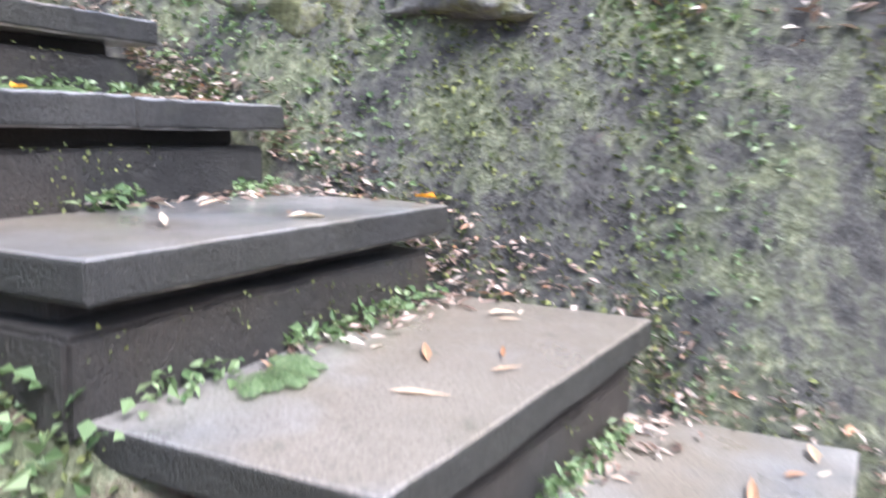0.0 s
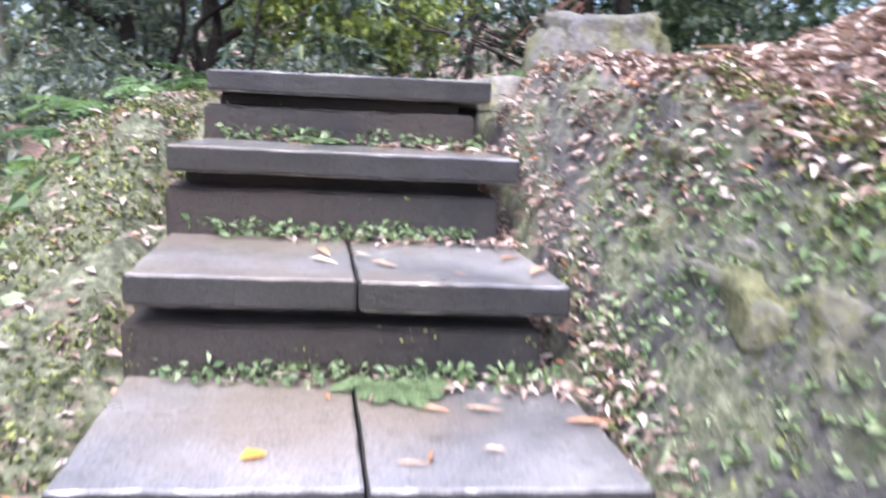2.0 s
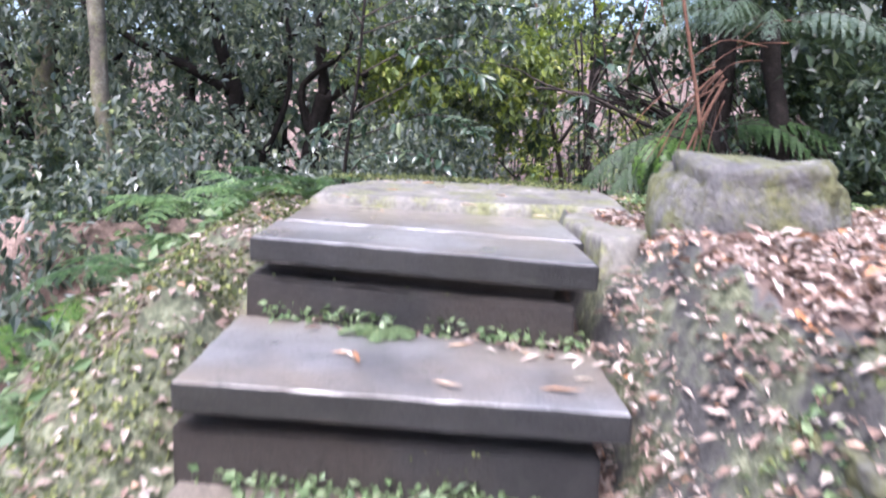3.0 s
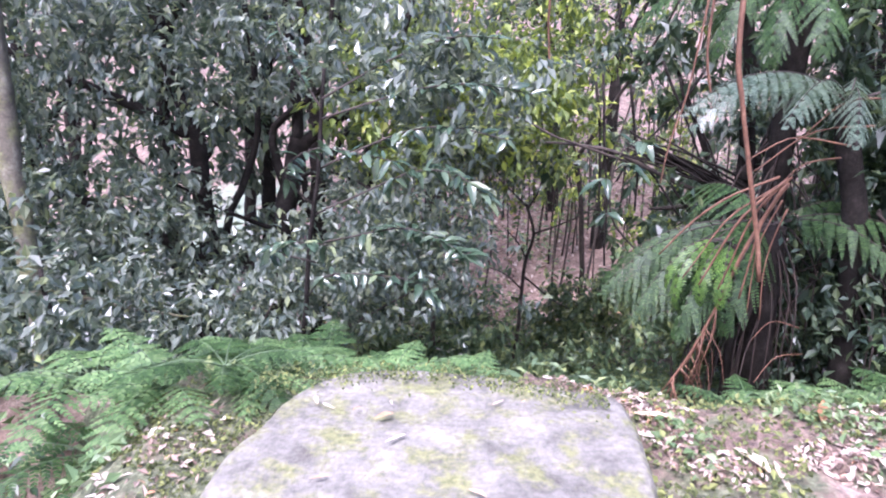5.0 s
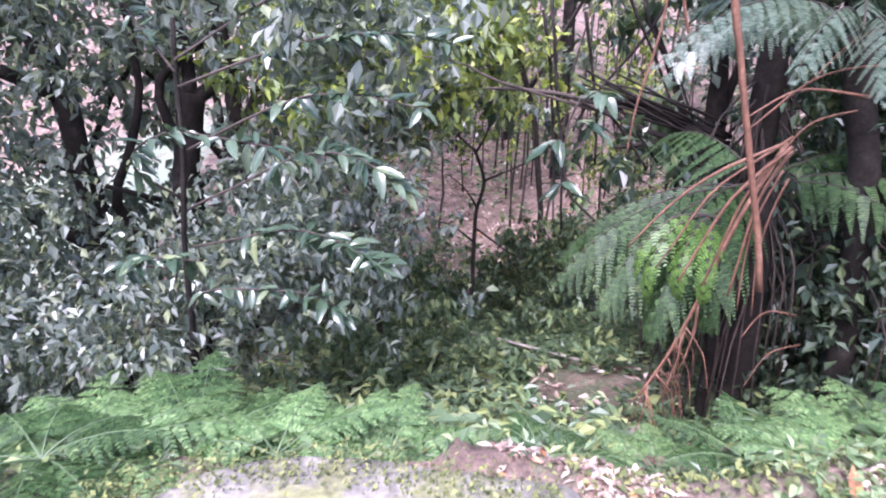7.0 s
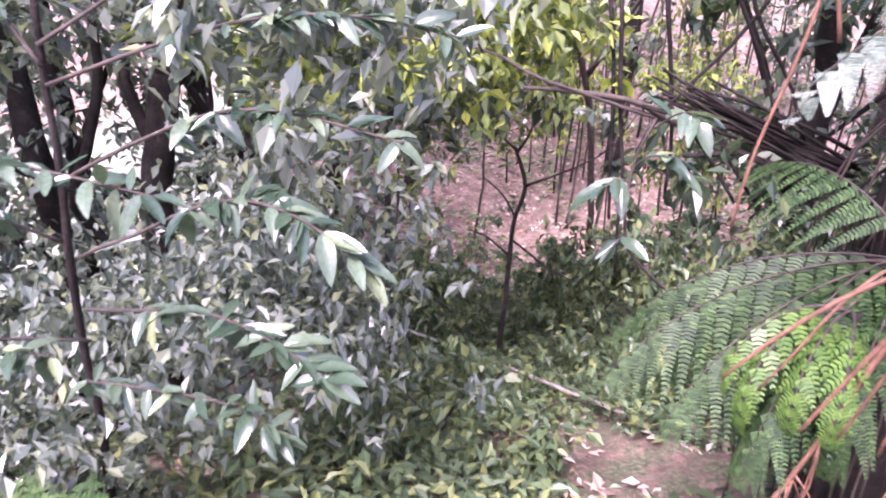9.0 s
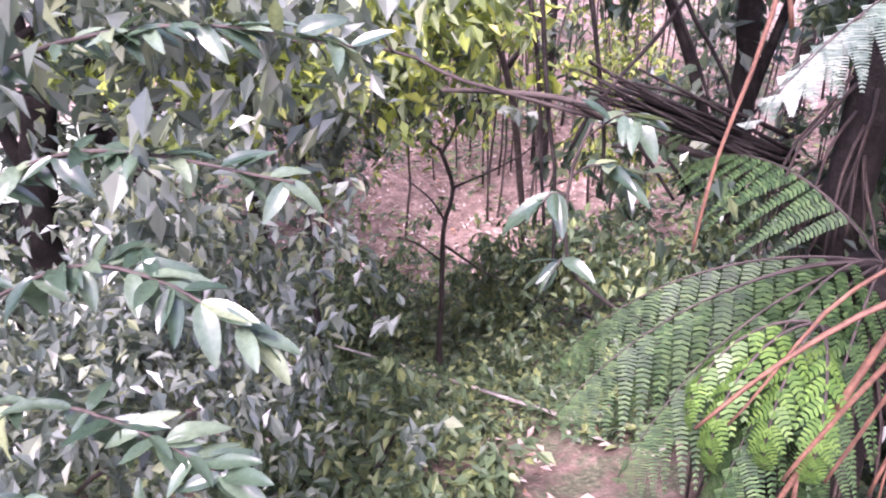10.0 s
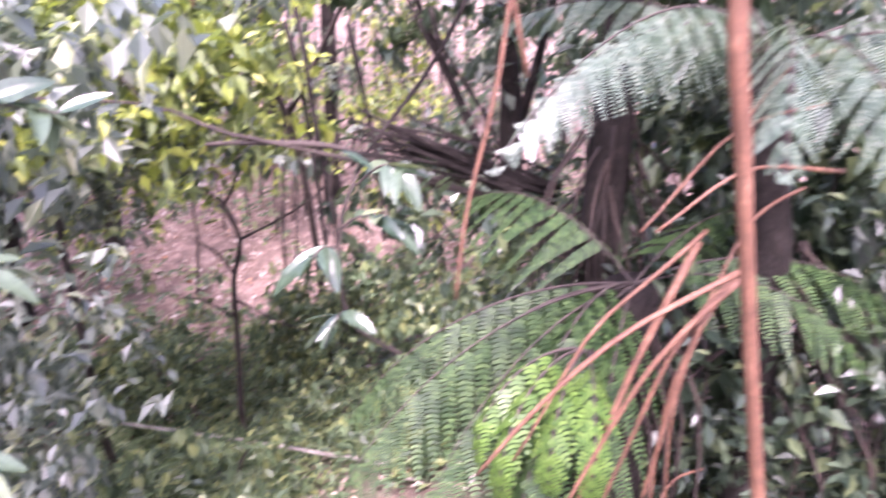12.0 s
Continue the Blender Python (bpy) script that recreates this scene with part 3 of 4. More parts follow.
tree("grey_leaved_tree", "slim tree with sparse silvery grey-green leaves", (0.6, 7.4, -1.0), [(0.55, 7.3, 0.8), (0.6, 7.2, 2.2), (0.5, 7.1, 3.4)], 0.03, 0.012,
     [([(0.58, 7.2, 1.7), (0.9, 6.9, 2.0), (1.3, 6.7, 2.1)], 0.012, 0.005), ([(0.58, 7.2, 1.5), (0.3, 6.8, 1.8), (0.1, 6.5, 1.9)], 0.012, 0.005)],
     [(0.3, 6.5, 1.85, 0.4, 260), (0.8, 6.6, 2.0, 0.4, 260), (1.25, 6.8, 2.1, 0.4, 230), (0.6, 6.9, 2.5, 0.5, 300), (1.1, 7.0, 1.75, 0.35, 170), (1.6, 7.2, 2.5, 0.45, 230)], M_SHRUB_LEAF, 0.075, M_TWIG)

# Taller trees behind, which close the view.
def far_tree(x, y, h, spread, n, group="trees of the wood"):
    z = gz(x, y)
    n = int(n * 0.75) if y > 7.5 else int(n * 0.95)
    c = []
    for k in range(7):
        a = rng.uniform(0, 6.28)
        c.append((x + math.cos(a) * spread * 0.6, y + math.sin(a) * spread * 0.6, z + h * rng.uniform(0.22, 0.95), spread * 0.55, n // 7))
    limbs = [([(x, y, z + h * 0.35), ((x + q[0]) / 2, (y + q[1]) / 2, (z + h * 0.4 + q[2]) / 2), q[:3]], 0.05, 0.012) for q in c[:4]]
    return tree("forest_tree", "dark evergreen forest tree with dense crown", (x, y, z - 0.2), [(x + 0.1, y, z + h * 0.4), (x - 0.1, y, z + h * 0.85)], 0.13, 0.05, limbs, c, M_SHRUB_LEAF if y > 8 else M_TREE_LEAF, 0.14, group=group)


for x, y, h, s, n in ((-4.2, 8.0, 6.5, 2.2, 2600), (-2.6, 9.0, 6.5, 2.2, 2600), (-0.9, 8.8, 5.5, 1.9, 2400), (-6.0, 12, 10, 3, 2600), (-3.0, 13.5, 9, 2.6, 2600), (0.3, 12.5, 8, 2.4, 2400), (3.2, 13, 8, 2.2, 2000), (5.2, 9.0, 7, 2.2, 2400), (4.6, 6.6, 5.5, 1.6, 2400), (6.5, 6.0, 8, 2.5, 2400), (6.6, 12.5, 9, 2.6, 2400), (5.0, 3.6, 5.5, 1.8, 2000), (3.7, 6.0, 4.8, 1.3, 2600), (3.3, 7.6, 4.5, 1.2, 1800), (1.6, 17, 9, 3, 2400), (-7.5, 6.5, 8, 2.6, 2200), (-0.6, 11.2, 8, 2.2, 2400), (-3.2, 7.0, 7, 1.8, 2200), (-1.7, 9.8, 9, 2, 2200), (-4.5, 10.5, 8, 2.4, 2400), (2.6, 14.5, 10, 2.6, 2400), (-1.5, 16, 11, 3.0, 2600), (-4.8, 3.4, 6.5, 1.8, 2000), (-4.0, 0.2, 6.5, 1.8, 1800)):
    far_tree(x, y, h, s, n)

# Far wood on the slopes around.
at = np.stack([rng.uniform(-45, 45, 26000), rng.uniform(17, 48, 26000)], 1)
zz = height(at[:, 0], at[:, 1]) + rng.uniform(0, 1, 26000) ** 1.4 * 9
at = np.column_stack([at, zz])
L = 0.75 * rng.uniform(0.3, 0.6, len(at))
tagged(part("far_woods", cheap_leaves(at, rng.normal(0, 1, at.shape), rng.normal(0, 0.5, at.shape) + (0, 0, 1.0), L, L * 0.5), M_TREE_LEAF), "dense dark foliage of the wood beyond", "woods", kind="stuff")

# Leafy saplings among the stems.
for k, (x, y) in enumerate(((3.4, 10.4), (5.0, 11.0), (2.4, 11.6), (6.2, 10.2), (4.2, 12.6), (1.2, 11.2), (0.2, 10.6))):
    z = gz(x, y)
    tree("leafy_sapling", "thin sapling with sparse light green leaves", (x, y, z - 0.1), [(x + 0.1, y, z + 1.2), (x - 0.1, y, z + 2.6)], 0.02, 0.008, [], [(x, y, z + 1.3 + 0.2 * (k % 3), 0.5, 200), (x - 0.1, y, z + 2.3, 0.55, 260)], M_SHRUB_LEAF if k % 2 else M_YELLOW_LEAF, 0.10, M_TWIG, "sapling", "saplings on the slope")

# Thin bare stems on the littered slope.
def stem(x, y, h, r, lean):
    z = gz(x, y)
    s = thing("bare_stem", "thin bare stem on the littered slope", "sapling", "thin stems on the slope")
    limb("stem", [(x, y, z - 0.1), (x + lean * 0.4, y, z + h * 0.5), (x + lean, y, z + h)], r, r * 0.5, M_TWIG, s, 8, 6, 0.03)


for k in range(70):
    x = rng.uniform(1.5, 8.5)
    stem(x, rng.uniform(9.5, 15.0) if x > 3 else rng.uniform(11, 15), rng.uniform(2.5, 5.0), rng.uniform(0.010, 0.024), rng.uniform(-0.5, 0.5))

sap = thing("bent_sapling", "thin dark sapling with a bent stem and bare twigs", "sapling")
zs = gz(1.41, 8.0)
limb("stem", [(1.41, 8.0, zs - 0.1), (1.41, 8.0, -0.5), (1.44, 8.0, 0.2), (1.46, 8.0, 0.59), (1.52, 8.0, 0.89), (1.44, 8.0, 1.18)], 0.025, 0.014, M_TWIG, sap, 20, 7, 0.012)
for pts in ([(1.44, 8.0, 1.16), (1.3, 8.0, 1.3), (1.14, 8.0, 1.44), (0.99, 8.0, 1.64)], [(1.45, 8.0, 1.15), (1.55, 8.0, 1.32), (1.6, 8.0, 1.6)], [(1.52, 8.0, 0.88), (1.8, 8.0, 1.0), (2.13, 8.0, 1.17), (2.3, 8.0, 1.45)], [(1.47, 8.0, 0.62), (1.36, 8.0, 0.81), (1.2, 8.0, 0.95)], [(1.45, 8.0, 0.45), (1.75, 8.0, 0.2), (1.95, 8.0, 0.1)], [(1.44, 8.0, 0.3), (1.25, 8.0, 0.45), (1.1, 8.0, 0.51)], [(1.3, 8.0, 1.3), (1.28, 8.0, 1.5), (1.2, 8.0, 1.75)]):
    limb("twig", pts, 0.012, 0.004, M_TWIG, sap, 8, 5, 0.02)

# Bowed branch and the bundle of dead canes.
b1 = thing("bowed_branch", "long dark bowed branch sprung across the ravine", "branch")
limb("stem", [(1.3, 5.8, 2.05), (1.51, 5.8, 2.04), (1.77, 5.8, 2.0), (1.95, 5.8, 1.92), (2.23, 5.8, 1.8), (2.59, 5.8, 1.65), (2.8, 5.75, 1.4)], 0.007, 0.022, M_TWIG, b1, 24, 7, 0.012)
limb("twig", [(1.95, 5.8, 1.92), (1.6, 5.8, 2.02), (1.34, 5.8, 2.09), (1.13, 5.8, 2.19), (0.8, 5.8, 2.24), (0.3, 5.75, 2.26)], 0.012, 0.004, M_TWIG, b1, 12, 5)
limb("twig", [(1.13, 5.8, 2.19), (1.08, 5.8, 2.28), (1.0, 5.8, 2.36)], 0.007, 0.003, M_TWIG, b1, 6, 5)
canes = thing("cane_bundle", "bundle of dark dead canes leaning together", "dead canes")
for k in range(20):
    a, c = rng.normal(0, 0.05, 3), rng.normal(0, 0.06, 3)
    limb("cane", [(1.9 + a[0] * 1.5, 5.8 + a[1], 2.06 + a[2] * 0.9), (2.22 + a[0], 5.78 + a[1], 1.93 + (a[2] + c[2]) * 0.45), (2.66 + c[0] * 0.5, 5.75 + c[1], 1.74 + c[2] * 0.7)], 0.005, 0.010, M_BARK, canes, 8, 5, 0.012)
for pts in ([(2.3, 5.8, 2.55), (2.17, 5.8, 2.32), (1.9, 5.8, 2.0), (1.8, 5.8, 1.8)], [(2.15, 5.8, 2.5), (2.2, 5.8, 2.35), (2.36, 5.8, 2.1), (2.48, 5.8, 1.86)], [(2.02, 5.8, 2.6), (2.2, 5.8, 2.25), (2.35, 5.8, 1.95)], [(1.9, 5.8, 2.0), (2.08, 5.8, 1.8), (2.24, 5.8, 1.59)], [(1.97, 5.8, 2.04), (2.12, 5.8, 1.85), (2.3, 5.8, 1.62)], [(1.66, 5.85, 2.5), (1.7, 5.85, 2.06), (1.76, 5.85, 1.58), (1.78, 5.85, 1.2)], [(1.62, 5.9, 2.45), (1.7, 5.9, 1.9), (1.73, 5.9, 1.45)], [(1.84, 5.85, 2.45), (1.93, 5.85, 2.0), (1.95, 5.85, 1.6)]):
    limb("cane", pts, 0.011, 0.007, M_BARK, canes, 8, 5, 0.015)

stick = thing("fallen_pole", "pale fallen pole lying over the undergrowth", "stick")
limb("pole", [(0.58, 8.01, -0.40), (1.05, 7.6, -0.33), (1.55, 7.16, -0.25), (2.15, 6.63, -0.17)], 0.009, 0.014, M_PALE_STICK, stick, 16, 7, 0.004)


# ---- ferns ----
def frond_mesh(length, spread, curl, pairs=22, lobes=9, hang=0.5, tipcurl=0.0, rise=35):
    """A fern frond in its own frame: it leaves the origin along +x, arching down; pinnae in pairs, each cut into lobes."""
    pts, p, ang = [], Vector((0, 0, 0)), radians(rise)
    n = pairs
    for i in range(n + 1):
        pts.append(p.copy())
        ang -= curl / n + (tipcurl / n if i > n * 0.75 else 0)
        p = p + Vector((math.cos(ang), 0, math.sin(ang))) * length / n
    v, f = [], []
    for i in range(3, n + 1):
        u = i / n
        t = (pts[i] - pts[i - 1]).normalized()
        span = spread * math.sin(math.pi * min(1, 0.18 + 0.82 * u) ** 0.9) ** 0.8 + 0.012
        for side in (-1, 1):
            d = (Vector((0, side, 0)) + t * 0.45 + Vector((0, 0, -hang * random.uniform(0.6, 1.4)))).normalized()
            across = (t - d * t.dot(d)).normalized()
            w = length / n * 0.36
            for k in range(lobes):
                a0 = span * k / lobes
                dip = Vector((0, 0, -0.35 * span * (k / lobes) ** 2 * hang))
                root = pts[i] + d * a0 + dip
                wide = w * (1 - (k / lobes) ** 1.6) + 0.003
                step = span / lobes
                for s2 in (-1, 1):
                    o = len(v)
                    v += [root, root + d * step * 0.9, root + d * step * 1.35 + across * s2 * wide, root + d * step * 0.65 + across * s2 * wide]
                    f.append((o, o + 1, o + 2, o + 3) if s2 > 0 else (o + 3, o + 2, o + 1, o))
    return v, f, pts


def fern(name, label, at, fronds, mat=M_FERN, trunk=None, group="", category="fern", stem_mat=M_TWIG, stem_r=0.005):
    """fronds: (azimuth degrees, length, spread, curl, hang) from the crown at the given place."""
    t = thing(name, label, category, group)
    if trunk:
        limb("trunk", trunk[0], trunk[1], trunk[2], M_BARK, t, 14, 10, 0.02)
    for az, ln, sp, cu, hg in fronds:
        v, f, pts = frond_mesh(ln, sp, cu, max(11, int(ln * 18)), 22 if ln > 0.6 else 7, hg, 0.0, 12 if hg > 1 else 35)
        m = Matrix.Translation(at) @ Matrix.Rotation(radians(az), 4, "Z")
        blade = part("frond", (np.array([m @ q for q in v]), f), mat, t)
        bm = bmesh.new()
        k = len(pts)
        tube(bm, [m @ q for q in pts], [stem_r * (1 - 0.8 * i / k) for i in range(k)], 5)
        part("stalk", bm, stem_mat, blade, "brown midrib")
    return t


# Tree fern over the ravine: crown of drooping fronds and dead stalks below it.
fern("tree_fern", "tree fern with dark trunk and long drooping fronds", (2.42, 4.80, 1.76),
     [(168, 1.0, 0.22, 1.2, 1.5), (186, 1.05, 0.26, 1.15, 1.6), (199, 1.0, 0.26, 1.35, 1.5), (214, 0.95, 0.24, 1.6, 1.4), (228, 0.8, 0.2, 1.9, 1.3), (176, 0.95, 0.22, 1.6, 1.5), (193, 0.9, 0.22, 2.1, 1.5), (208, 0.8, 0.22, 2.4, 1.0), (318, 0.75, 0.17, 1.6, 0.8), (335, 0.9, 0.22, 1.4, 0.7), (20, 1.0, 0.24, 1.3, 0.7), (100, 1.1, 0.26, 1.3, 0.7)],
     M_FERN, ([(2.52, 4.9, -0.3), (2.47, 4.85, 0.9), (2.42, 4.80, 1.76)], 0.10, 0.085))
fern("tree_fern", "tall tree fern with black trunk and silvery hanging fronds", (2.62, 5.25, 3.0),
     [(az, ln, 0.2, cu, 0.8) for az, ln, cu in ((205, 0.9, 2.3), (232, 0.85, 2.5), (258, 0.8, 2.3), (165, 1.1, 1.7), (300, 1.0, 1.7), (340, 1.1, 1.6), (20, 1.2, 1.6), (100, 1.2, 1.6))],
     M_FERN, ([(2.66, 5.35, -0.2), (2.62, 5.3, 1.5), (2.62, 5.25, 3.0)], 0.085, 0.07))
fern("tree_fern", "tree fern with silvery fronds arching over the path", (2.62, 4.62, 2.42),
     [(az, ln, 0.15, cu, 0.9) for az, ln, cu in ((205, 1.1, 1.25), (192, 0.95, 1.5), (228, 0.95, 1.3), (246, 0.8, 1.5), (310, 0.8, 1.5), (350, 0.9, 1.4), (60, 1.0, 1.3), (120, 0.9, 1.1))],
     M_SILVER_FERN, ([(2.9, 4.7, 0.2), (2.82, 4.66, 1.5), (2.62, 4.62, 2.42)], 0.07, 0.055))
# Young bright fronds, curled at the tip.
fern("young_fern", "bright young fern fronds with curled tips", (2.14, 4.6, 1.70),
     [(190, 0.52, 0.07, 2.3, 0.9), (206, 0.58, 0.075, 2.5, 0.9), (224, 0.5, 0.07, 2.6, 0.9), (245, 0.5, 0.07, 2.6, 0.9)], M_YOUNG_FERN, ([(2.3, 4.8, 0.4), (2.24, 4.7, 1.2), (2.14, 4.6, 1.70)], 0.03, 0.02))

# Skirts of old dark stalks round the trunks.
for (x, y), z, n in (((2.45, 4.83), 1.78, 34), ((2.63, 5.28), 2.2, 26), ((2.8, 4.66), 1.9, 22)):
    skirt = thing("dead_frond_skirt", "skirt of old dark brown stalks round a tree fern trunk", "dead fronds", "skirts of the tree ferns")
    for k in range(n):
        a = rng.uniform(0, 6.283)
        c, d, h = math.cos(a), math.sin(a), z - rng.uniform(0, 0.5)
        r0, r1, fall = 0.08, rng.uniform(0.16, 0.42), rng.uniform(0.5, 1.1)
        limb("stalk", [(x + c * r0, y + d * r0, h), (x + c * r1, y + d * r1, h - fall * 0.35), (x + c * r1 * 1.05, y + d * r1 * 1.05, h - fall)], 0.007, 0.003, M_OLD_STALK, skirt, 7, 4, 0.03)

# Dead stalks hanging from the tree fern.
dead = thing("dead_fern_fronds", "dead rust-brown fern fronds hanging in a spray", "dead fronds")
for k, (a, b2, r) in enumerate((((2.1, 4.1, 2.12), (1.66, 4.2, 1.74), 0.009), ((2.14, 4.12, 2.1), (1.86, 4.2, 1.6), 0.010), ((2.16, 4.15, 2.1), (1.95, 4.2, 1.58), 0.009), ((2.18, 4.18, 2.08), (2.05, 4.2, 1.54), 0.010), ((2.2, 4.25, 2.0), (2.12, 4.25, 1.45), 0.006), ((2.26, 4.3, 1.95), (2.2, 4.3, 1.4), 0.006), ((2.43, 4.2, 2.26), (2.0, 4.2, 2.19), 0.007), ((2.7, 4.5, 2.33), (2.12, 4.4, 2.11), 0.008), ((2.75, 4.5, 2.45), (2.33, 4.4, 2.29), 0.007), ((2.45, 4.3, 2.2), (2.08, 4.15, 1.98), 0.006), ((2.5, 4.5, 1.3), (2.2, 4.35, 1.28), 0.006), ((2.55, 4.5, 1.15), (2.25, 4.35, 1.05), 0.005), ((2.3, 4.4, 2.08), (1.84, 4.42, 1.56), 0.008))):
    mid = ((a[0] + b2[0]) / 2 - 0.03, (a[1] + b2[1]) / 2, (a[2] + b2[2]) / 2 + 0.06)
    limb("stalk", [a, mid, b2], r * 0.8, r * 0.4, M_DEAD_FERN, dead, 10, 6, 0.015)
spray = [(2.28, 4.4, 2.06), (2.13, 4.4, 1.73), (2.02, 4.4, 1.4), (1.92, 4.4, 1.15), (1.84, 4.4, 0.98)]
limb("stalk", spray, 0.011, 0.006, M_DEAD_FERN, dead, 14, 6, 0.01)
for k in range(22):
    u = rng.uniform(0.45, 1.0)
    p = curve_points(spray, 30)[min(29, int(u * 29))]
    q = p + Vector((rng.uniform(-0.12, 0.14), rng.uniform(-0.1, 0.1), -rng.uniform(0.2, 0.42)))
    limb("dead_leaflet", [p, (p + q) / 2 + Vector((0.02, 0, 0.03)), q], 0.005, 0.002, M_DEAD_FERN, dead, 5, 4, 0.01)
hang = thing("hanging_stalks", "long rust-red dead stalks hanging from above", "dead stalks")
limb("stalk", [(2.5, 5.0, 3.05), (2.1, 4.4, 3.3), (1.8, 3.95, 3.15), (1.74, 3.82, 2.85), (1.75, 3.8, 2.6), (1.78, 3.8, 2.46), (1.82, 3.8, 2.28), (1.91, 3.8, 1.94), (1.95, 3.8, 1.75)], 0.012, 0.010, M_DEAD_FERN, hang, 24, 7, 0.008)
limb("stalk", [(1.80, 4.35, 3.0), (1.75, 4.35, 2.5), (1.69, 4.35, 2.22), (1.67, 4.35, 2.04)], 0.005, 0.003, M_DEAD_FERN, hang, 12, 6, 0.01)
limb("stalk", [(1.95, 4.7, 3.4), (1.93, 4.7, 2.7), (1.98, 4.7, 2.4)], 0.008, 0.006, M_DEAD_FERN, hang, 10, 6, 0.01)
limb("stalk", [(1.35, 6.0, 3.6), (1.3, 6.0, 2.9), (1.32, 6.0, 2.5)], 0.012, 0.006, M_DEAD_FERN, hang, 10, 6, 0.01)

# Ferns at the rim of the landing and on the banks.
def rim_fern(x, y, ln, n, group, lift=0.0, mat=M_FERN, seed=0):
    r = random.Random(seed)
    z = gz(x, y) + 0.02 + lift
    fern("fern", "green fern with arching fronds on the bank", (x, y, z), [(360 / n * k + r.uniform(-18, 18), ln * r.uniform(0.75, 1.2), ln * 0.25, r.uniform(0.7, 1.4), 0.3) for k in range(n)], mat, None, group, "fern", M_HERB, 0.004)


spots = ((-0.05, 3.65, 0.41), (0.2, 3.75, 0.46), (0.42, 3.7, 0.39), (0.68, 3.72, 0.33), (0.85, 3.8, 0.33), (-0.35, 3.5, 0.46), (-0.6, 3.4, 0.5), (-0.3, 4.0, 0.51), (0.1, 4.15, 0.51), (-0.75, 3.7, 0.51), (-0.9, 3.0, 0.5), (-0.55, 2.6, 0.4), (-0.75, 1.9, 0.45), (-0.62, 1.3, 0.4), (-0.8, 0.9, 0.42), (2.3, 3.65, 0.41), (2.7, 3.6, 0.46), (3.0, 3.7, 0.51), (2.55, 3.85, 0.46), (1.75, 3.9, 0.32), (3.4, 3.5, 0.46), (1.3, 3.75, 0.28), (0.35, 3.72, 0.38), (0.6, 3.74, 0.36), (0.8, 3.72, 0.34), (0.48, 3.62, 0.3), (-0.15, 3.55, 0.4), (0.1, 4.0, 0.5), (0.45, 4.05, 0.45), (-0.4, 4.0, 0.5), (2.1, 3.62, 0.3), (1.95, 3.7, 0.3))
for k, (x, y, ln) in enumerate(spots):
    rim_fern(x, y, ln, 8, "ferns along the rim", 0.03, M_FERN if k % 5 == 1 else M_RIM_FERN, k)

for k, (x, y, ln) in enumerate(((-0.52, 0.75, 0.34), (-0.6, 1.15, 0.38), (-0.66, 1.6, 0.36), (-0.7, 2.2, 0.4))):
    rim_fern(x, y, ln, 7, "bright ferns below the steps", 0.05, M_YOUNG_FERN, 40 + k)


# ---- shrubs ----
def blade_mesh(wide, droop, wave):
    """A pointed oval leaf blade of unit length along +x, folded along its rib, with a wavy rim."""
    st = [0, 0.1, 0.25, 0.42, 0.6, 0.78, 0.92, 1.0]
    vs, fs = [], []
    for i, u in enumerate(st):
        w = wide * 0.5 * math.sin(math.pi * u ** 0.85) ** 0.75 if 0 < u < 1 else 0.004
        z = -droop * u * u
        r = wave * math.sin(u * 13)
        vs += [(u, -w, z + w * 0.35 + r), (u, -w * 0.5, z + w * 0.2), (u, 0, z), (u, w * 0.5, z + w * 0.2), (u, w, z + w * 0.35 - r)]
        if i:
            o = i * 5
            fs += [(o - 5 + k, o - 4 + k, o + 1 + k, o + k) for k in range(4)]
    me = bpy.data.meshes.new("leaf")
    me.from_pydata(vs, [], fs)
    me.materials.append(M_GLOSSY_LEAF)
    me.polygons.foreach_set("use_smooth", [True] * len(me.polygons))
    return me


LEAF_MESHES = [blade_mesh(0.29 + 0.03 * k, 0.05 + 0.10 * k, 0.006 + 0.004 * k) for k in range(5)]


def leafy_branch(parent, pts, r, n, size, seed, side=1.0):
    """A twig with single large leaves along it, each an object of its own."""
    rr = random.Random(seed)
    twig = limb("twig", pts, r, r * 0.4, M_TWIG, parent, 12, 6, 0.015)
    run = curve_points(pts, 40, 0.015, hash_of(pts))
    for k in range(n):
        p = run[min(39, int((0.25 + 0.75 * (k + rr.random()) / n) * 39))]
        t = (run[39] - run[0]).normalized()
        d = (t * 0.5 + Vector((rr.gauss(0, 0.8), rr.gauss(0, 0.7), rr.gauss(-0.25, 0.4)))).normalized()
        up = Vector((rr.gauss(0, 0.3), rr.gauss(-0.25, 0.3), 1))
        s = up.cross(d).normalized()
        m = Matrix((d, s, d.cross(s))).transposed().to_4x4()
        ob = new("leaf", LEAF_MESHES[rr.randrange(5)])
        ob.parent = twig
        ob.matrix_local = Matrix.Translation(p) @ m @ Matrix.Scale(size * rr.uniform(0.7, 1.2), 4)


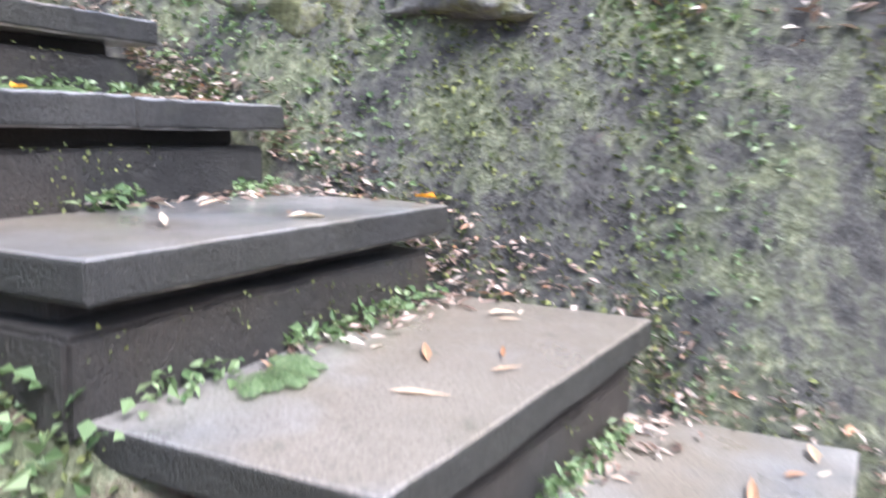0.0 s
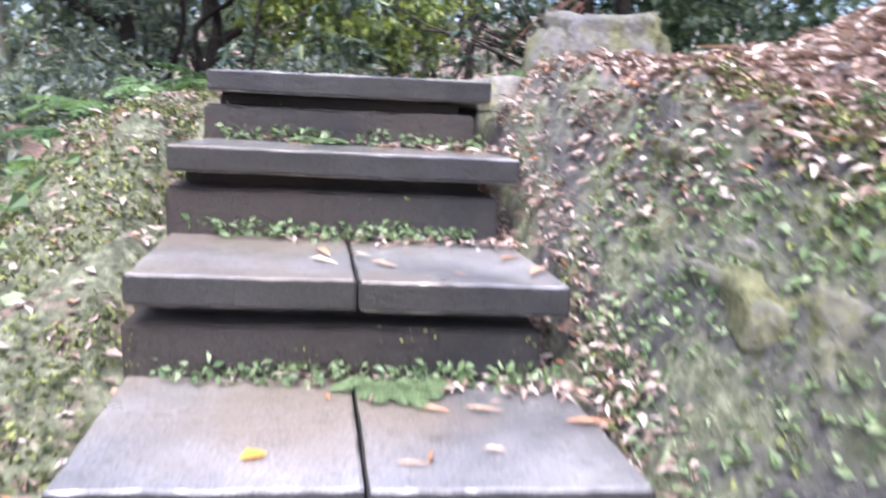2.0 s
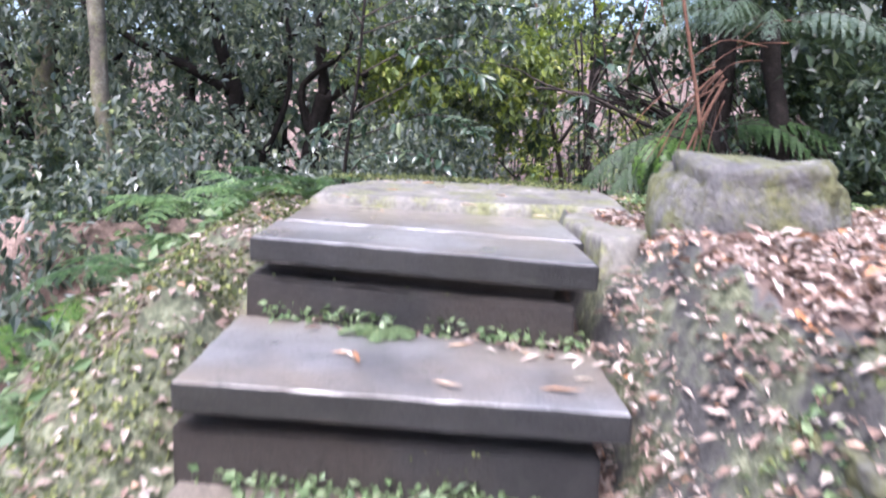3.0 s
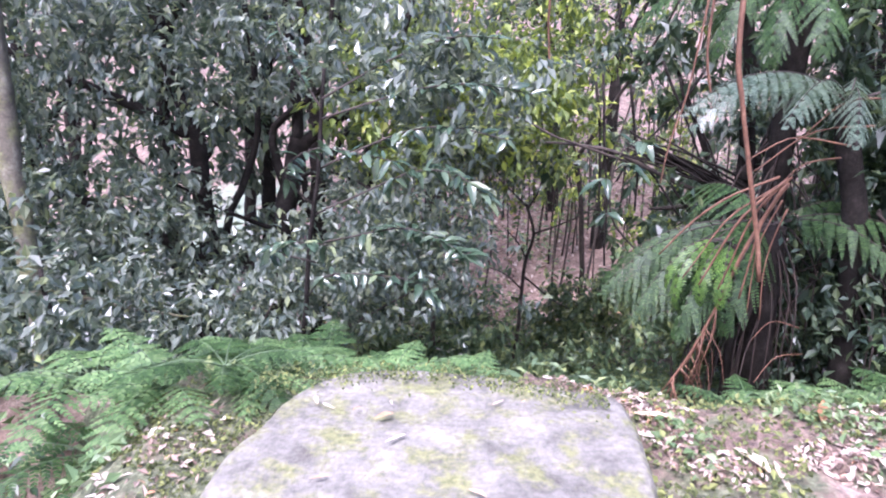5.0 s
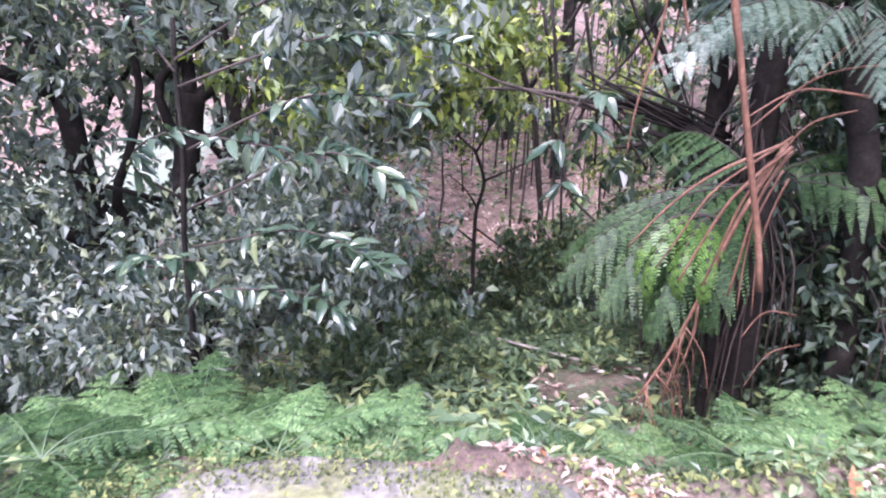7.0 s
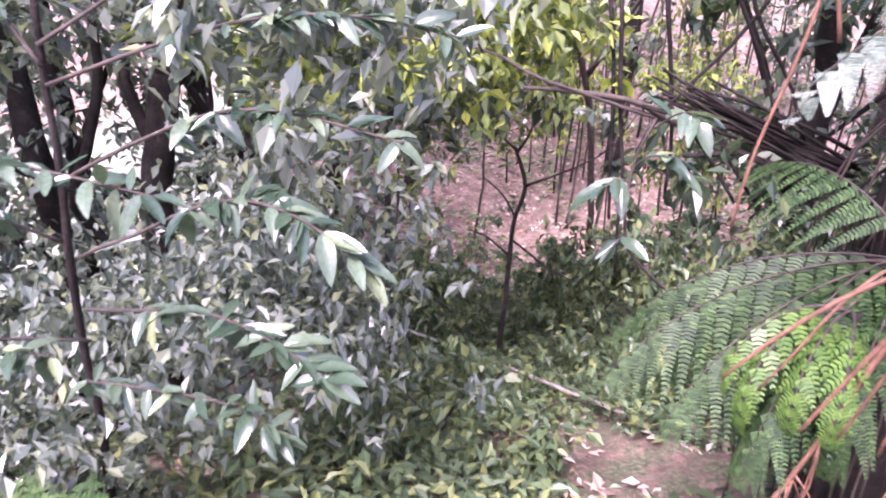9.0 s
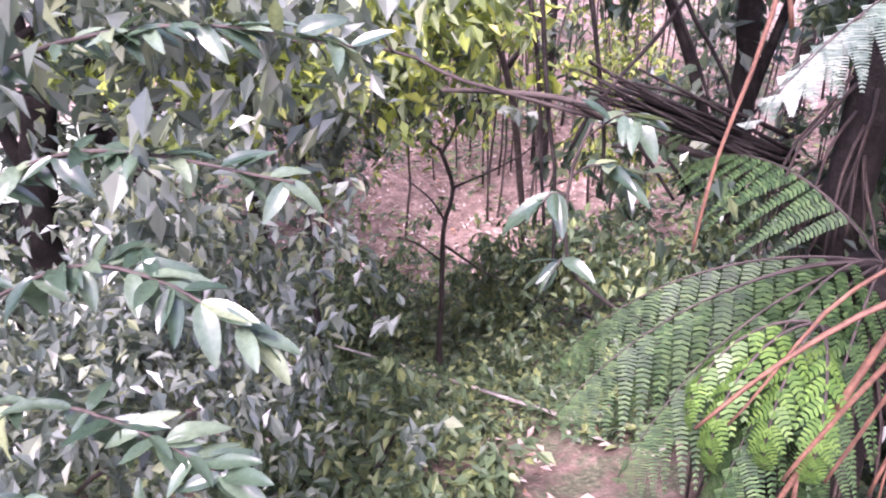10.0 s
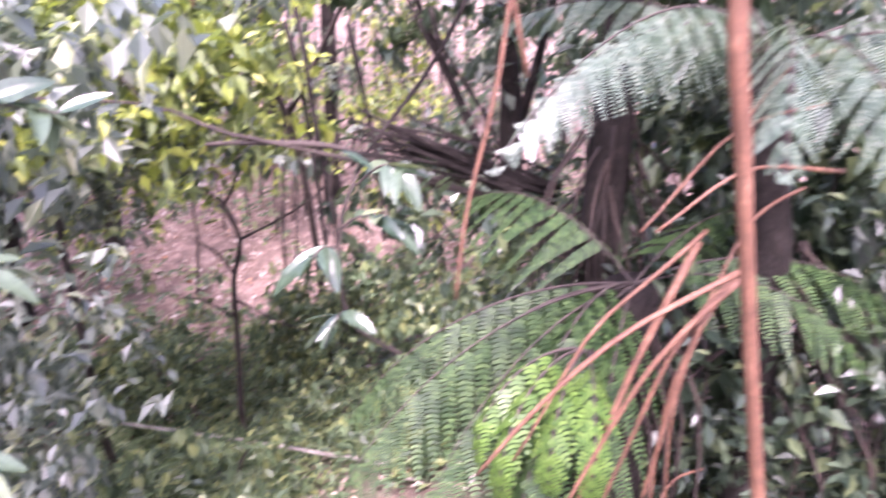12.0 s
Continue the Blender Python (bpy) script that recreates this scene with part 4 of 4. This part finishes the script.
shrub = thing("large_leaf_shrub", "shrub with large glossy grey-green leaves", "shrub")
limb("stem", [(-0.15, 4.75, 0.2), (-0.1, 4.7, 1.1), (0.0, 4.6, 1.8), (0.05, 4.55, 2.5)], 0.018, 0.009, M_BARK, shrub, 16, 7, 0.02)
for k, (pts, n, s) in enumerate((
        ([(0.00, 4.6, 1.77), (0.45, 4.4, 2.02), (0.70, 4.28, 2.07), (0.86, 4.25, 1.97)], 20, 0.15),
        ([(0.00, 4.6, 1.62), (0.40, 4.35, 1.77), (0.62, 4.25, 1.77), (0.78, 4.2, 1.70)], 20, 0.15),
        ([(0.02, 4.6, 2.02), (0.45, 4.45, 2.22), (0.70, 4.35, 2.27), (0.95, 4.3, 2.22)], 22, 0.13),
        ([(0.05, 4.55, 2.27), (0.50, 4.5, 2.42), (0.80, 4.45, 2.47), (1.05, 4.4, 2.42)], 22, 0.12),
        ([(0.00, 4.6, 1.82), (-0.10, 4.4, 2.02), (0.10, 4.25, 2.17), (0.45, 4.2, 2.12)], 18, 0.14),
        ([(-0.05, 4.65, 1.32), (0.10, 4.4, 1.52), (0.50, 4.3, 1.54), (0.65, 4.3, 1.42)], 16, 0.13),
        ([(0.05, 4.55, 2.37), (0.40, 4.6, 2.57), (0.70, 4.6, 2.67), (0.90, 4.6, 2.67)], 18, 0.12),
        ([(0.00, 4.6, 1.52), (-0.20, 4.4, 1.62), (-0.05, 4.25, 1.72), (0.15, 4.2, 1.72)], 16, 0.14),
        ([(0.05, 4.55, 2.32), (-0.10, 4.6, 2.52), (-0.20, 4.7, 2.72)], 14, 0.12))):
    leafy_branch(shrub, pts, 0.006, int(n * 2.2), s * 0.64, 50 + k)
crown(shrub, [(0.5, 4.75, 2.45, 0.3, 170), (0.78, 4.85, 2.5, 0.3, 170), (0.3, 4.8, 2.65, 0.3, 150), (0.95, 5.0, 2.4, 0.28, 150), (0.65, 4.8, 2.2, 0.28, 130)], M_SHRUB_LEAF, 0.072, "small_leaves")
spr = thing("large_leaf_sapling", "thin sapling with whorls of long pale leaves", "sapling")
limb("stem", [(2.35, 5.5, 0.1), (2.2, 5.3, 1.1), (1.75, 5.0, 1.55), (1.58, 4.9, 1.75), (1.57, 4.9, 2.0), (1.62, 4.9, 2.15)], 0.008, 0.004, M_TWIG, spr, 14, 6, 0.01)
for k, pts in enumerate(([(1.57, 4.9, 2.0), (1.62, 4.85, 2.05), (1.68, 4.82, 2.03)], [(1.61, 4.9, 2.12), (1.66, 4.85, 2.18), (1.7, 4.82, 2.18)], [(1.58, 4.92, 1.75), (1.55, 4.88, 1.78), (1.53, 4.85, 1.76)], [(1.57, 4.9, 1.95), (1.52, 4.88, 1.97), (1.48, 4.85, 1.95)])):
    leafy_branch(spr, pts, 0.004, 8, 0.105, 90 + k)


def bush(x, y, label, clusters, mat, size, group=""):
    t = thing("bush", label, "bush", group)
    z = gz(x, y)
    for c in clusters:
        limb("stem", [(x, y, z - 0.05), ((x + c[0]) / 2, (y + c[1]) / 2, (z + c[2]) / 2 + 0.05), c[:3]], 0.016, 0.005, M_TWIG, t, 8, 5, 0.03)
    crown(t, clusters, mat, size)


bush(-1.3, 3.6, "bush of pale grey-green leaves below the bank", [(-1.2, 3.7, 0.8, 0.45, 420), (-1.6, 3.4, 0.6, 0.5, 420), (-1.3, 3.9, 1.2, 0.4, 360)], M_SHRUB_LEAF, 0.07, "bushes below the bank")
bush(-1.5, 2.2, "bush with light leaves beside the steps", [(-1.3, 2.3, 0.9, 0.4, 380), (-1.6, 2.0, 0.7, 0.4, 360), (-1.25, 2.6, 1.2, 0.35, 320)], M_SHRUB_LEAF, 0.07, "bushes below the bank")
bush(-1.2, 1.2, "bright green broad-leaved bush beside the steps", [(-0.95, 1.4, 0.55, 0.28, 160), (-1.2, 1.1, 0.3, 0.35, 220)], M_WEED, 0.09, "bushes below the bank")
bush(-0.6, 5.0, "bush of small light leaves at the forked tree", [(-0.3, 4.9, 1.2, 0.4, 700), (0.2, 5.0, 1.35, 0.4, 700), (-0.7, 4.8, 1.0, 0.45, 700), (0.6, 5.1, 1.3, 0.35, 500), (-0.2, 4.7, 0.75, 0.4, 500)], M_SHRUB_LEAF, 0.06)
bush(-2.2, 5.6, "tall bush of dark leaves in the hollow", [(-2.2, 5.2, 0.6, 0.6, 700), (-2.6, 5.6, 1.3, 0.6, 700), (-1.7, 5.4, 0.4, 0.5, 600), (-3.2, 6.2, 0.8, 0.7, 700)], M_TREE_LEAF, 0.08)
bush(2.3, 8.9, "dark green bush on the far bank", [(2.2, 8.8, -0.2, 0.45, 700), (2.7, 8.7, 0.0, 0.45, 700), (1.9, 9.0, -0.5, 0.4, 500)], M_HERB, 0.09)
bush(0.4, 9.0, "low bush on the far bank", [(0.4, 8.9, -0.3, 0.5, 700), (0.9, 9.2, -0.5, 0.45, 600), (-0.2, 8.8, -0.3, 0.5, 600)], M_HERB, 0.09)
bush(3.6, 4.6, "dark undergrowth behind the tree ferns", [(3.5, 4.7, 1.3, 0.6, 800), (3.9, 4.4, 1.9, 0.7, 900), (3.4, 5.2, 2.0, 0.7, 900), (3.2, 4.4, 0.9, 0.4, 500)], M_TREE_LEAF, 0.08)
bush(3.2, 5.6, "dark undergrowth under the tall tree fern", [(3.2, 5.6, 1.5, 0.6, 1000), (2.9, 5.9, 0.8, 0.5, 700), (3.5, 5.3, 2.4, 0.7, 900), (3.0, 5.7, 2.6, 0.5, 600)], M_TREE_LEAF, 0.07)
bush(2.6, 6.6, "dark undergrowth in the ravine", [(2.6, 6.6, 0.6, 0.5, 600), (3.2, 6.5, 0.9, 0.6, 700), (2.9, 7.2, 0.4, 0.5, 500)], M_HERB, 0.08)

for x, y, w in ((0.95, 6.1, 0.32), (0.55, 5.5, 0.3), (1.25, 6.9, 0.28), (2.05, 7.7, 0.35), (0.35, 6.8, 0.32), (1.3, 5.6, 0.22), (1.0, 8.4, 0.3)):
    z = gz(x, y)
    bush(x, y, "low leafy bush on the ravine floor", [(x - w * 0.5, y, z + w, w, 110), (x + w * 0.5, y + 0.1, z + w * 0.8, w, 110), (x, y - w * 0.5, z + w * 0.6, w, 90)], M_HERB, 0.085, "bushes in the ravine")


bush(2.95, 4.75, "dark undergrowth between the tree ferns", [(2.95, 4.8, 1.1, 0.4, 600), (3.1, 4.6, 1.6, 0.4, 600), (2.75, 5.05, 0.8, 0.4, 500), (3.3, 4.9, 2.1, 0.5, 600), (2.6, 5.2, 1.3, 0.35, 400)], M_TREE_LEAF, 0.065)


# ---- undergrowth, litter, weeds ----
def scatter(n, x0, x1, y0, y1, keep=None):
    x, y = rng.uniform(x0, x1, n), rng.uniform(y0, y1, n)
    if keep is not None:
        k = keep(x, y)
        x, y = x[k], y[k]
    z = np.array([gz(a, b3) for a, b3 in zip(x, y)])
    return np.column_stack([x, y, z])


def patches(x, y, scale, cut, off):
    return np.array([noise.noise(Vector((a * scale + off, b3 * scale, off))) for a, b3 in zip(x, y)]) > cut


def carpet(name, label, category, at, size, mat, lift, flat, wide=0.45, spread=0.3):
    n = len(at)
    at = at + np.column_stack([np.zeros(n), np.zeros(n), 0.004 + lift * rng.uniform(0, 1, n)])
    ang = rng.uniform(0, 6.283, n)
    along = np.column_stack([np.cos(ang), np.sin(ang), rng.normal(0, spread, n)])
    up = rng.normal(0, flat, (n, 3)) + (0, 0, 1.0)
    L = size * rng.uniform(0.55, 1.3, n)
    tagged(part(name, cheap_leaves(at, along, up, L, L * wide * rng.uniform(0.7, 1.2, n)), mat), label, category, kind="stuff")


carpet("undergrowth", "low green herbs covering the ravine floor", "undergrowth", scatter(30000, -2.5, 4.0, 3.9, 10.2, lambda x, y: patches(x, y, 1.1, -0.22, 3.0) & ~((np.abs(x - 1.75) < 0.3) & (y > 5.2) & (y < 6.6))), 0.085, M_HERB, 0.22, 0.4)
carpet("undergrowth", "light green herbs in the open part of the ravine", "undergrowth", scatter(11000, 0.2, 2.6, 6.7, 9.5, lambda x, y: patches(x, y, 1.4, -0.1, 21.0)), 0.075, M_WEED, 0.14, 0.45)
carpet("undergrowth", "sparse green seedlings on the littered slope", "undergrowth", scatter(15000, -3.0, 9.0, 9.6, 17.5, lambda x, y: patches(x, y, 0.8, 0.08, 12.0)), 0.13, M_HERB, 0.55, 0.5)
carpet("undergrowth", "low herbs along the rim of the landing", "undergrowth", scatter(1300, -0.4, 3.3, 3.38, 4.1, lambda x, y: y > 3.46 + 0.05 * np.sin(9 * x)), 0.05, M_HERB, 0.10, 0.5)
carpet("leaf_litter", "dead brown leaves over the bank and its top", "leaf litter", scatter(46000, 1.10, 4.2, 0.2, 3.62, lambda x, y: (x > 1.40 - 0.45 * np.clip(y - 0.3, 0, 0.8)) & ((y < 2.3) | patches(x, y, 3.2, 0.12, 17.0))), 0.037, M_LITTER, 0.012, 0.25)
carpet("leaf_litter", "pale dry leaves along the upper bank", "leaf litter", scatter(15000, 1.28, 3.4, -1.2, 1.7, lambda x, y: patches(x, y, 2.5, -0.2, 61.0)), 0.05, M_LITTER, 0.015, 0.3)
carpet("leaf_litter", "dead leaves gathered at the ends of the steps", "leaf litter", scatter(3400, 0.90, 1.07, -1.3, 1.75), 0.034, M_LITTER, 0.05, 0.5, 0.35)
carpet("leaf_litter", "reddish dead leaves on the ravine floor and far slope", "leaf litter", scatter(26000, -2.0, 9.0, 4.6, 17.0, lambda x, y: (y > 8.9) | (np.abs(x - 1.6) < 0.3) | patches(x, y, 1.3, 0.05, 51.0)), 0.085, M_LITTER, 0.02, 0.3)
carpet("leaf_litter", "twigs and leaves on the low bank edge", "leaf litter", scatter(900, -0.4, -0.02, 0.2, 3.4), 0.04, M_LITTER, 0.01, 0.3)
carpet("moss", "yellow-green moss tufts along the edge of the steps", "moss", scatter(17000, -0.55, 0.16, -0.3, 3.5, lambda x, y: patches(x, y, 4.0, -0.15, 9.0) & ((x < 0.02) | (y > 2.7))), 0.02, M_MOSS_TUFT, 0.012, 0.6, 0.6, 0.8)
carpet("moss", "moss tufts on the rocky bank", "moss", scatter(15000, 1.0, 1.42, -2.0, 1.1, lambda x, y: patches(x, y, 3.0, -0.15, 5.0)), 0.02, M_MOSS_TUFT, 0.015, 0.6, 0.6, 0.8)
carpet("bank_weeds", "small creeping weeds on the rocky bank", "weeds", scatter(7500, 1.0, 1.45, -2.2, 1.1, lambda x, y: patches(x, y, 2.4, -0.05, 1.0)), 0.026, M_WEED, 0.035, 0.6, 0.6, 0.5)
carpet("bank_weeds", "low weeds on the slope below the steps", "weeds", scatter(5200, -2.4, -0.3, -1.6, 3.8, lambda x, y: patches(x, y, 1.6, -0.1, 2.0) & (x < -0.32 + 0.0 * y) & ((y > -0.2) | (x > -0.25))), 0.06, M_WEED, 0.1, 0.6, 0.5, 0.5)
xs = rng.uniform(0.04, 1.25, 1500)
ys = 3.33 + 0.06 * np.sin(xs * 3) - 0.16 * np.abs(xs - 0.65) ** 2 + rng.normal(0, 0.05, 1500)
carpet("moss", "moss along the rim of the landing", "moss", np.column_stack([xs, ys, np.full(1500, 1.472)]), 0.015, M_MOSS_TUFT, 0.014, 0.6, 0.6, 0.8)

carpet("bank_weeds", "round-leaved weeds beside the lowest steps", "weeds", scatter(2600, -0.5, 0.0, -1.1, 0.5, lambda x, y: patches(x, y, 2.6, -0.25, 6.0)), 0.036, M_WEED, 0.10, 0.7, 0.7, 0.6)
carpet("bank_weeds", "short grass and clover beside the landing", "weeds", scatter(5200, 1.3, 3.4, 2.3, 3.5, lambda x, y: patches(x, y, 2.6, -0.1, 31.0)), 0.028, M_MOSS_TUFT, 0.03, 0.6, 0.6, 0.6)
carpet("bank_weeds", "round-leaved herbs along the outer rim", "weeds", scatter(1500, 1.4, 3.4, 2.9, 3.5, lambda x, y: patches(x, y, 2.2, 0.0, 41.0)), 0.04, M_WEED, 0.06, 0.6, 0.6, 0.5)
for n in range(7):
    yl, yr, x0, x1 = STEPS[n][:4]
    m = 260
    u = rng.uniform(0, 1, m)
    low = rng.uniform(0, 1, m) ** 2
    at = np.column_stack([x0 + (x1 - 0.06 - x0) * u, yl + (yr - yl) * u + 0.026, STEP_Z[n] - 0.24 + 0.13 * low])
    keep = np.array([noise.noise(Vector((a[0] * 7, n * 5.1, a[2] * 9))) for a in at]) > 0.05
    carpet("riser_moss", "tiny moss and liverwort clinging to the step front", "moss", at[keep], 0.010, M_MOSS_TUFT, 0.004, 1.5, 0.7, 1.2)
# Weeds in the joint behind every tread, on the bank side and by the slab ends.
for n in range(6):
    yl, yr, x0, x1 = STEPS[n + 1][:4]
    m = 300
    xs = np.clip(rng.beta(1.3, 1.1, m), 0, 1) * 0.9 + 0.04
    clump = np.array([noise.noise(Vector((a * 5, n * 3.3, 0))) for a in xs]) > -0.2
    xs = xs[clump]
    ys = yl + (yr - yl) * xs + 0.02 - rng.uniform(0, 0.045, len(xs))
    at = np.column_stack([xs, ys, np.full(len(xs), STEP_Z[n] + 0.002)])
    carpet("step_weeds", "small green weeds in the joint behind the tread", "weeds", at, 0.027, M_WEED, 0.04, 0.8, 0.6, 0.6)
for n, (x, y) in enumerate(((0.28, -0.07), (0.55, 0.84), (0.42, 1.78), (0.60, 0.83))):
    i = (1, 3, 5, 3)[n]
    r = random.Random(n)
    fern("small_fern", "small green fern growing from the step joint", (x, y, STEP_Z[i] + 0.005), [(200 + 28 * k + r.uniform(-9, 9), 0.10 * r.uniform(0.8, 1.3), 0.025, 1.0, 0.2) for k in range(6)], M_WEED, None, "small ferns in the joints", "fern", M_WEED, 0.0015)

for n in range(6):
    yl, yr = STEPS[n + 1][:2]
    xs = 0.1 + 0.88 * rng.beta(2.2, 0.9, 90)
    ys = yl + (yr - yl) * xs + 0.03 - np.abs(rng.normal(0, 0.05, 90)) * (0.5 + xs)
    at = np.column_stack([xs, ys, np.full(90, STEP_Z[n] + 0.003)])
    carpet("leaf_litter", "reddish dead leaf scraps at the back of the tread", "leaf litter", at, 0.05, M_LITTER, 0.012, 0.35, 0.3, 0.15)

# Single fallen leaves on the treads.
DRY = []
for k, mat in enumerate((M_DRY_LEAF, M_DRY_LEAF, M_DRY_LEAF, M_ORANGE)):
    vv, ff = leaves(np.zeros((1, 3)), np.array([[1.0, 0, 0]]), np.array([[0, 0, 1.0]]), 1.0, (0.2, 0.3, 0.16, 0.55)[k], 0.3, (-0.06, 0.03, -0.03, -0.05)[k])
    me = bpy.data.meshes.new("fallen_leaf")
    me.from_pydata(list(map(tuple, vv)), [], ff)
    me.materials.append(mat)
    DRY.append(me)


def fallen(x, y, z, size, turn, kind, label="pale dry leaf lying on a stone tread"):
    ob = new("fallen_leaf", DRY[kind])
    ob.matrix_world = pose(x, y, z + 0.006, random.uniform(-8, 8), random.uniform(-6, 6), turn) @ Matrix.Scale(size, 4)
    tagged(ob, label, "leaf", "fallen leaves on the steps")


fallen(0.93, -0.10, 0.492, 0.075, 75, 3, "bright orange leaf at the end of a stone tread")
fallen(0.27, 0.52, 0.722, 0.05, 15, 3, "small orange leaf lying on a stone tread")
rl = random.Random(4)
for n in range(6):
    yl, yr = STEPS[n][:2]
    for k in range(8):
        x = rl.uniform(0.25, 0.93)
        fallen(x, yl + (yr - yl) * x + rl.uniform(0.07, 0.38), STEP_Z[n], rl.uniform(0.03, 0.11), rl.gauss(-10, 40), rl.randrange(3))
for k in range(16):
    x, y = rl.uniform(0.25, 1.2), rl.uniform(2.0, 3.25)
    fallen(x, y, 1.478, rl.uniform(0.03, 0.09), rl.uniform(0, 360), rl.randrange(3), "dry leaf lying on the landing")
for k in range(40):
    x, y = rl.uniform(1.35, 2.6), rl.uniform(0.5, 3.3)
    fallen(x, y, gz(x, y) + 0.015, rl.uniform(0.09, 0.2), rl.uniform(0, 360), rl.randrange(3), "large dry leaf lying on the bank")
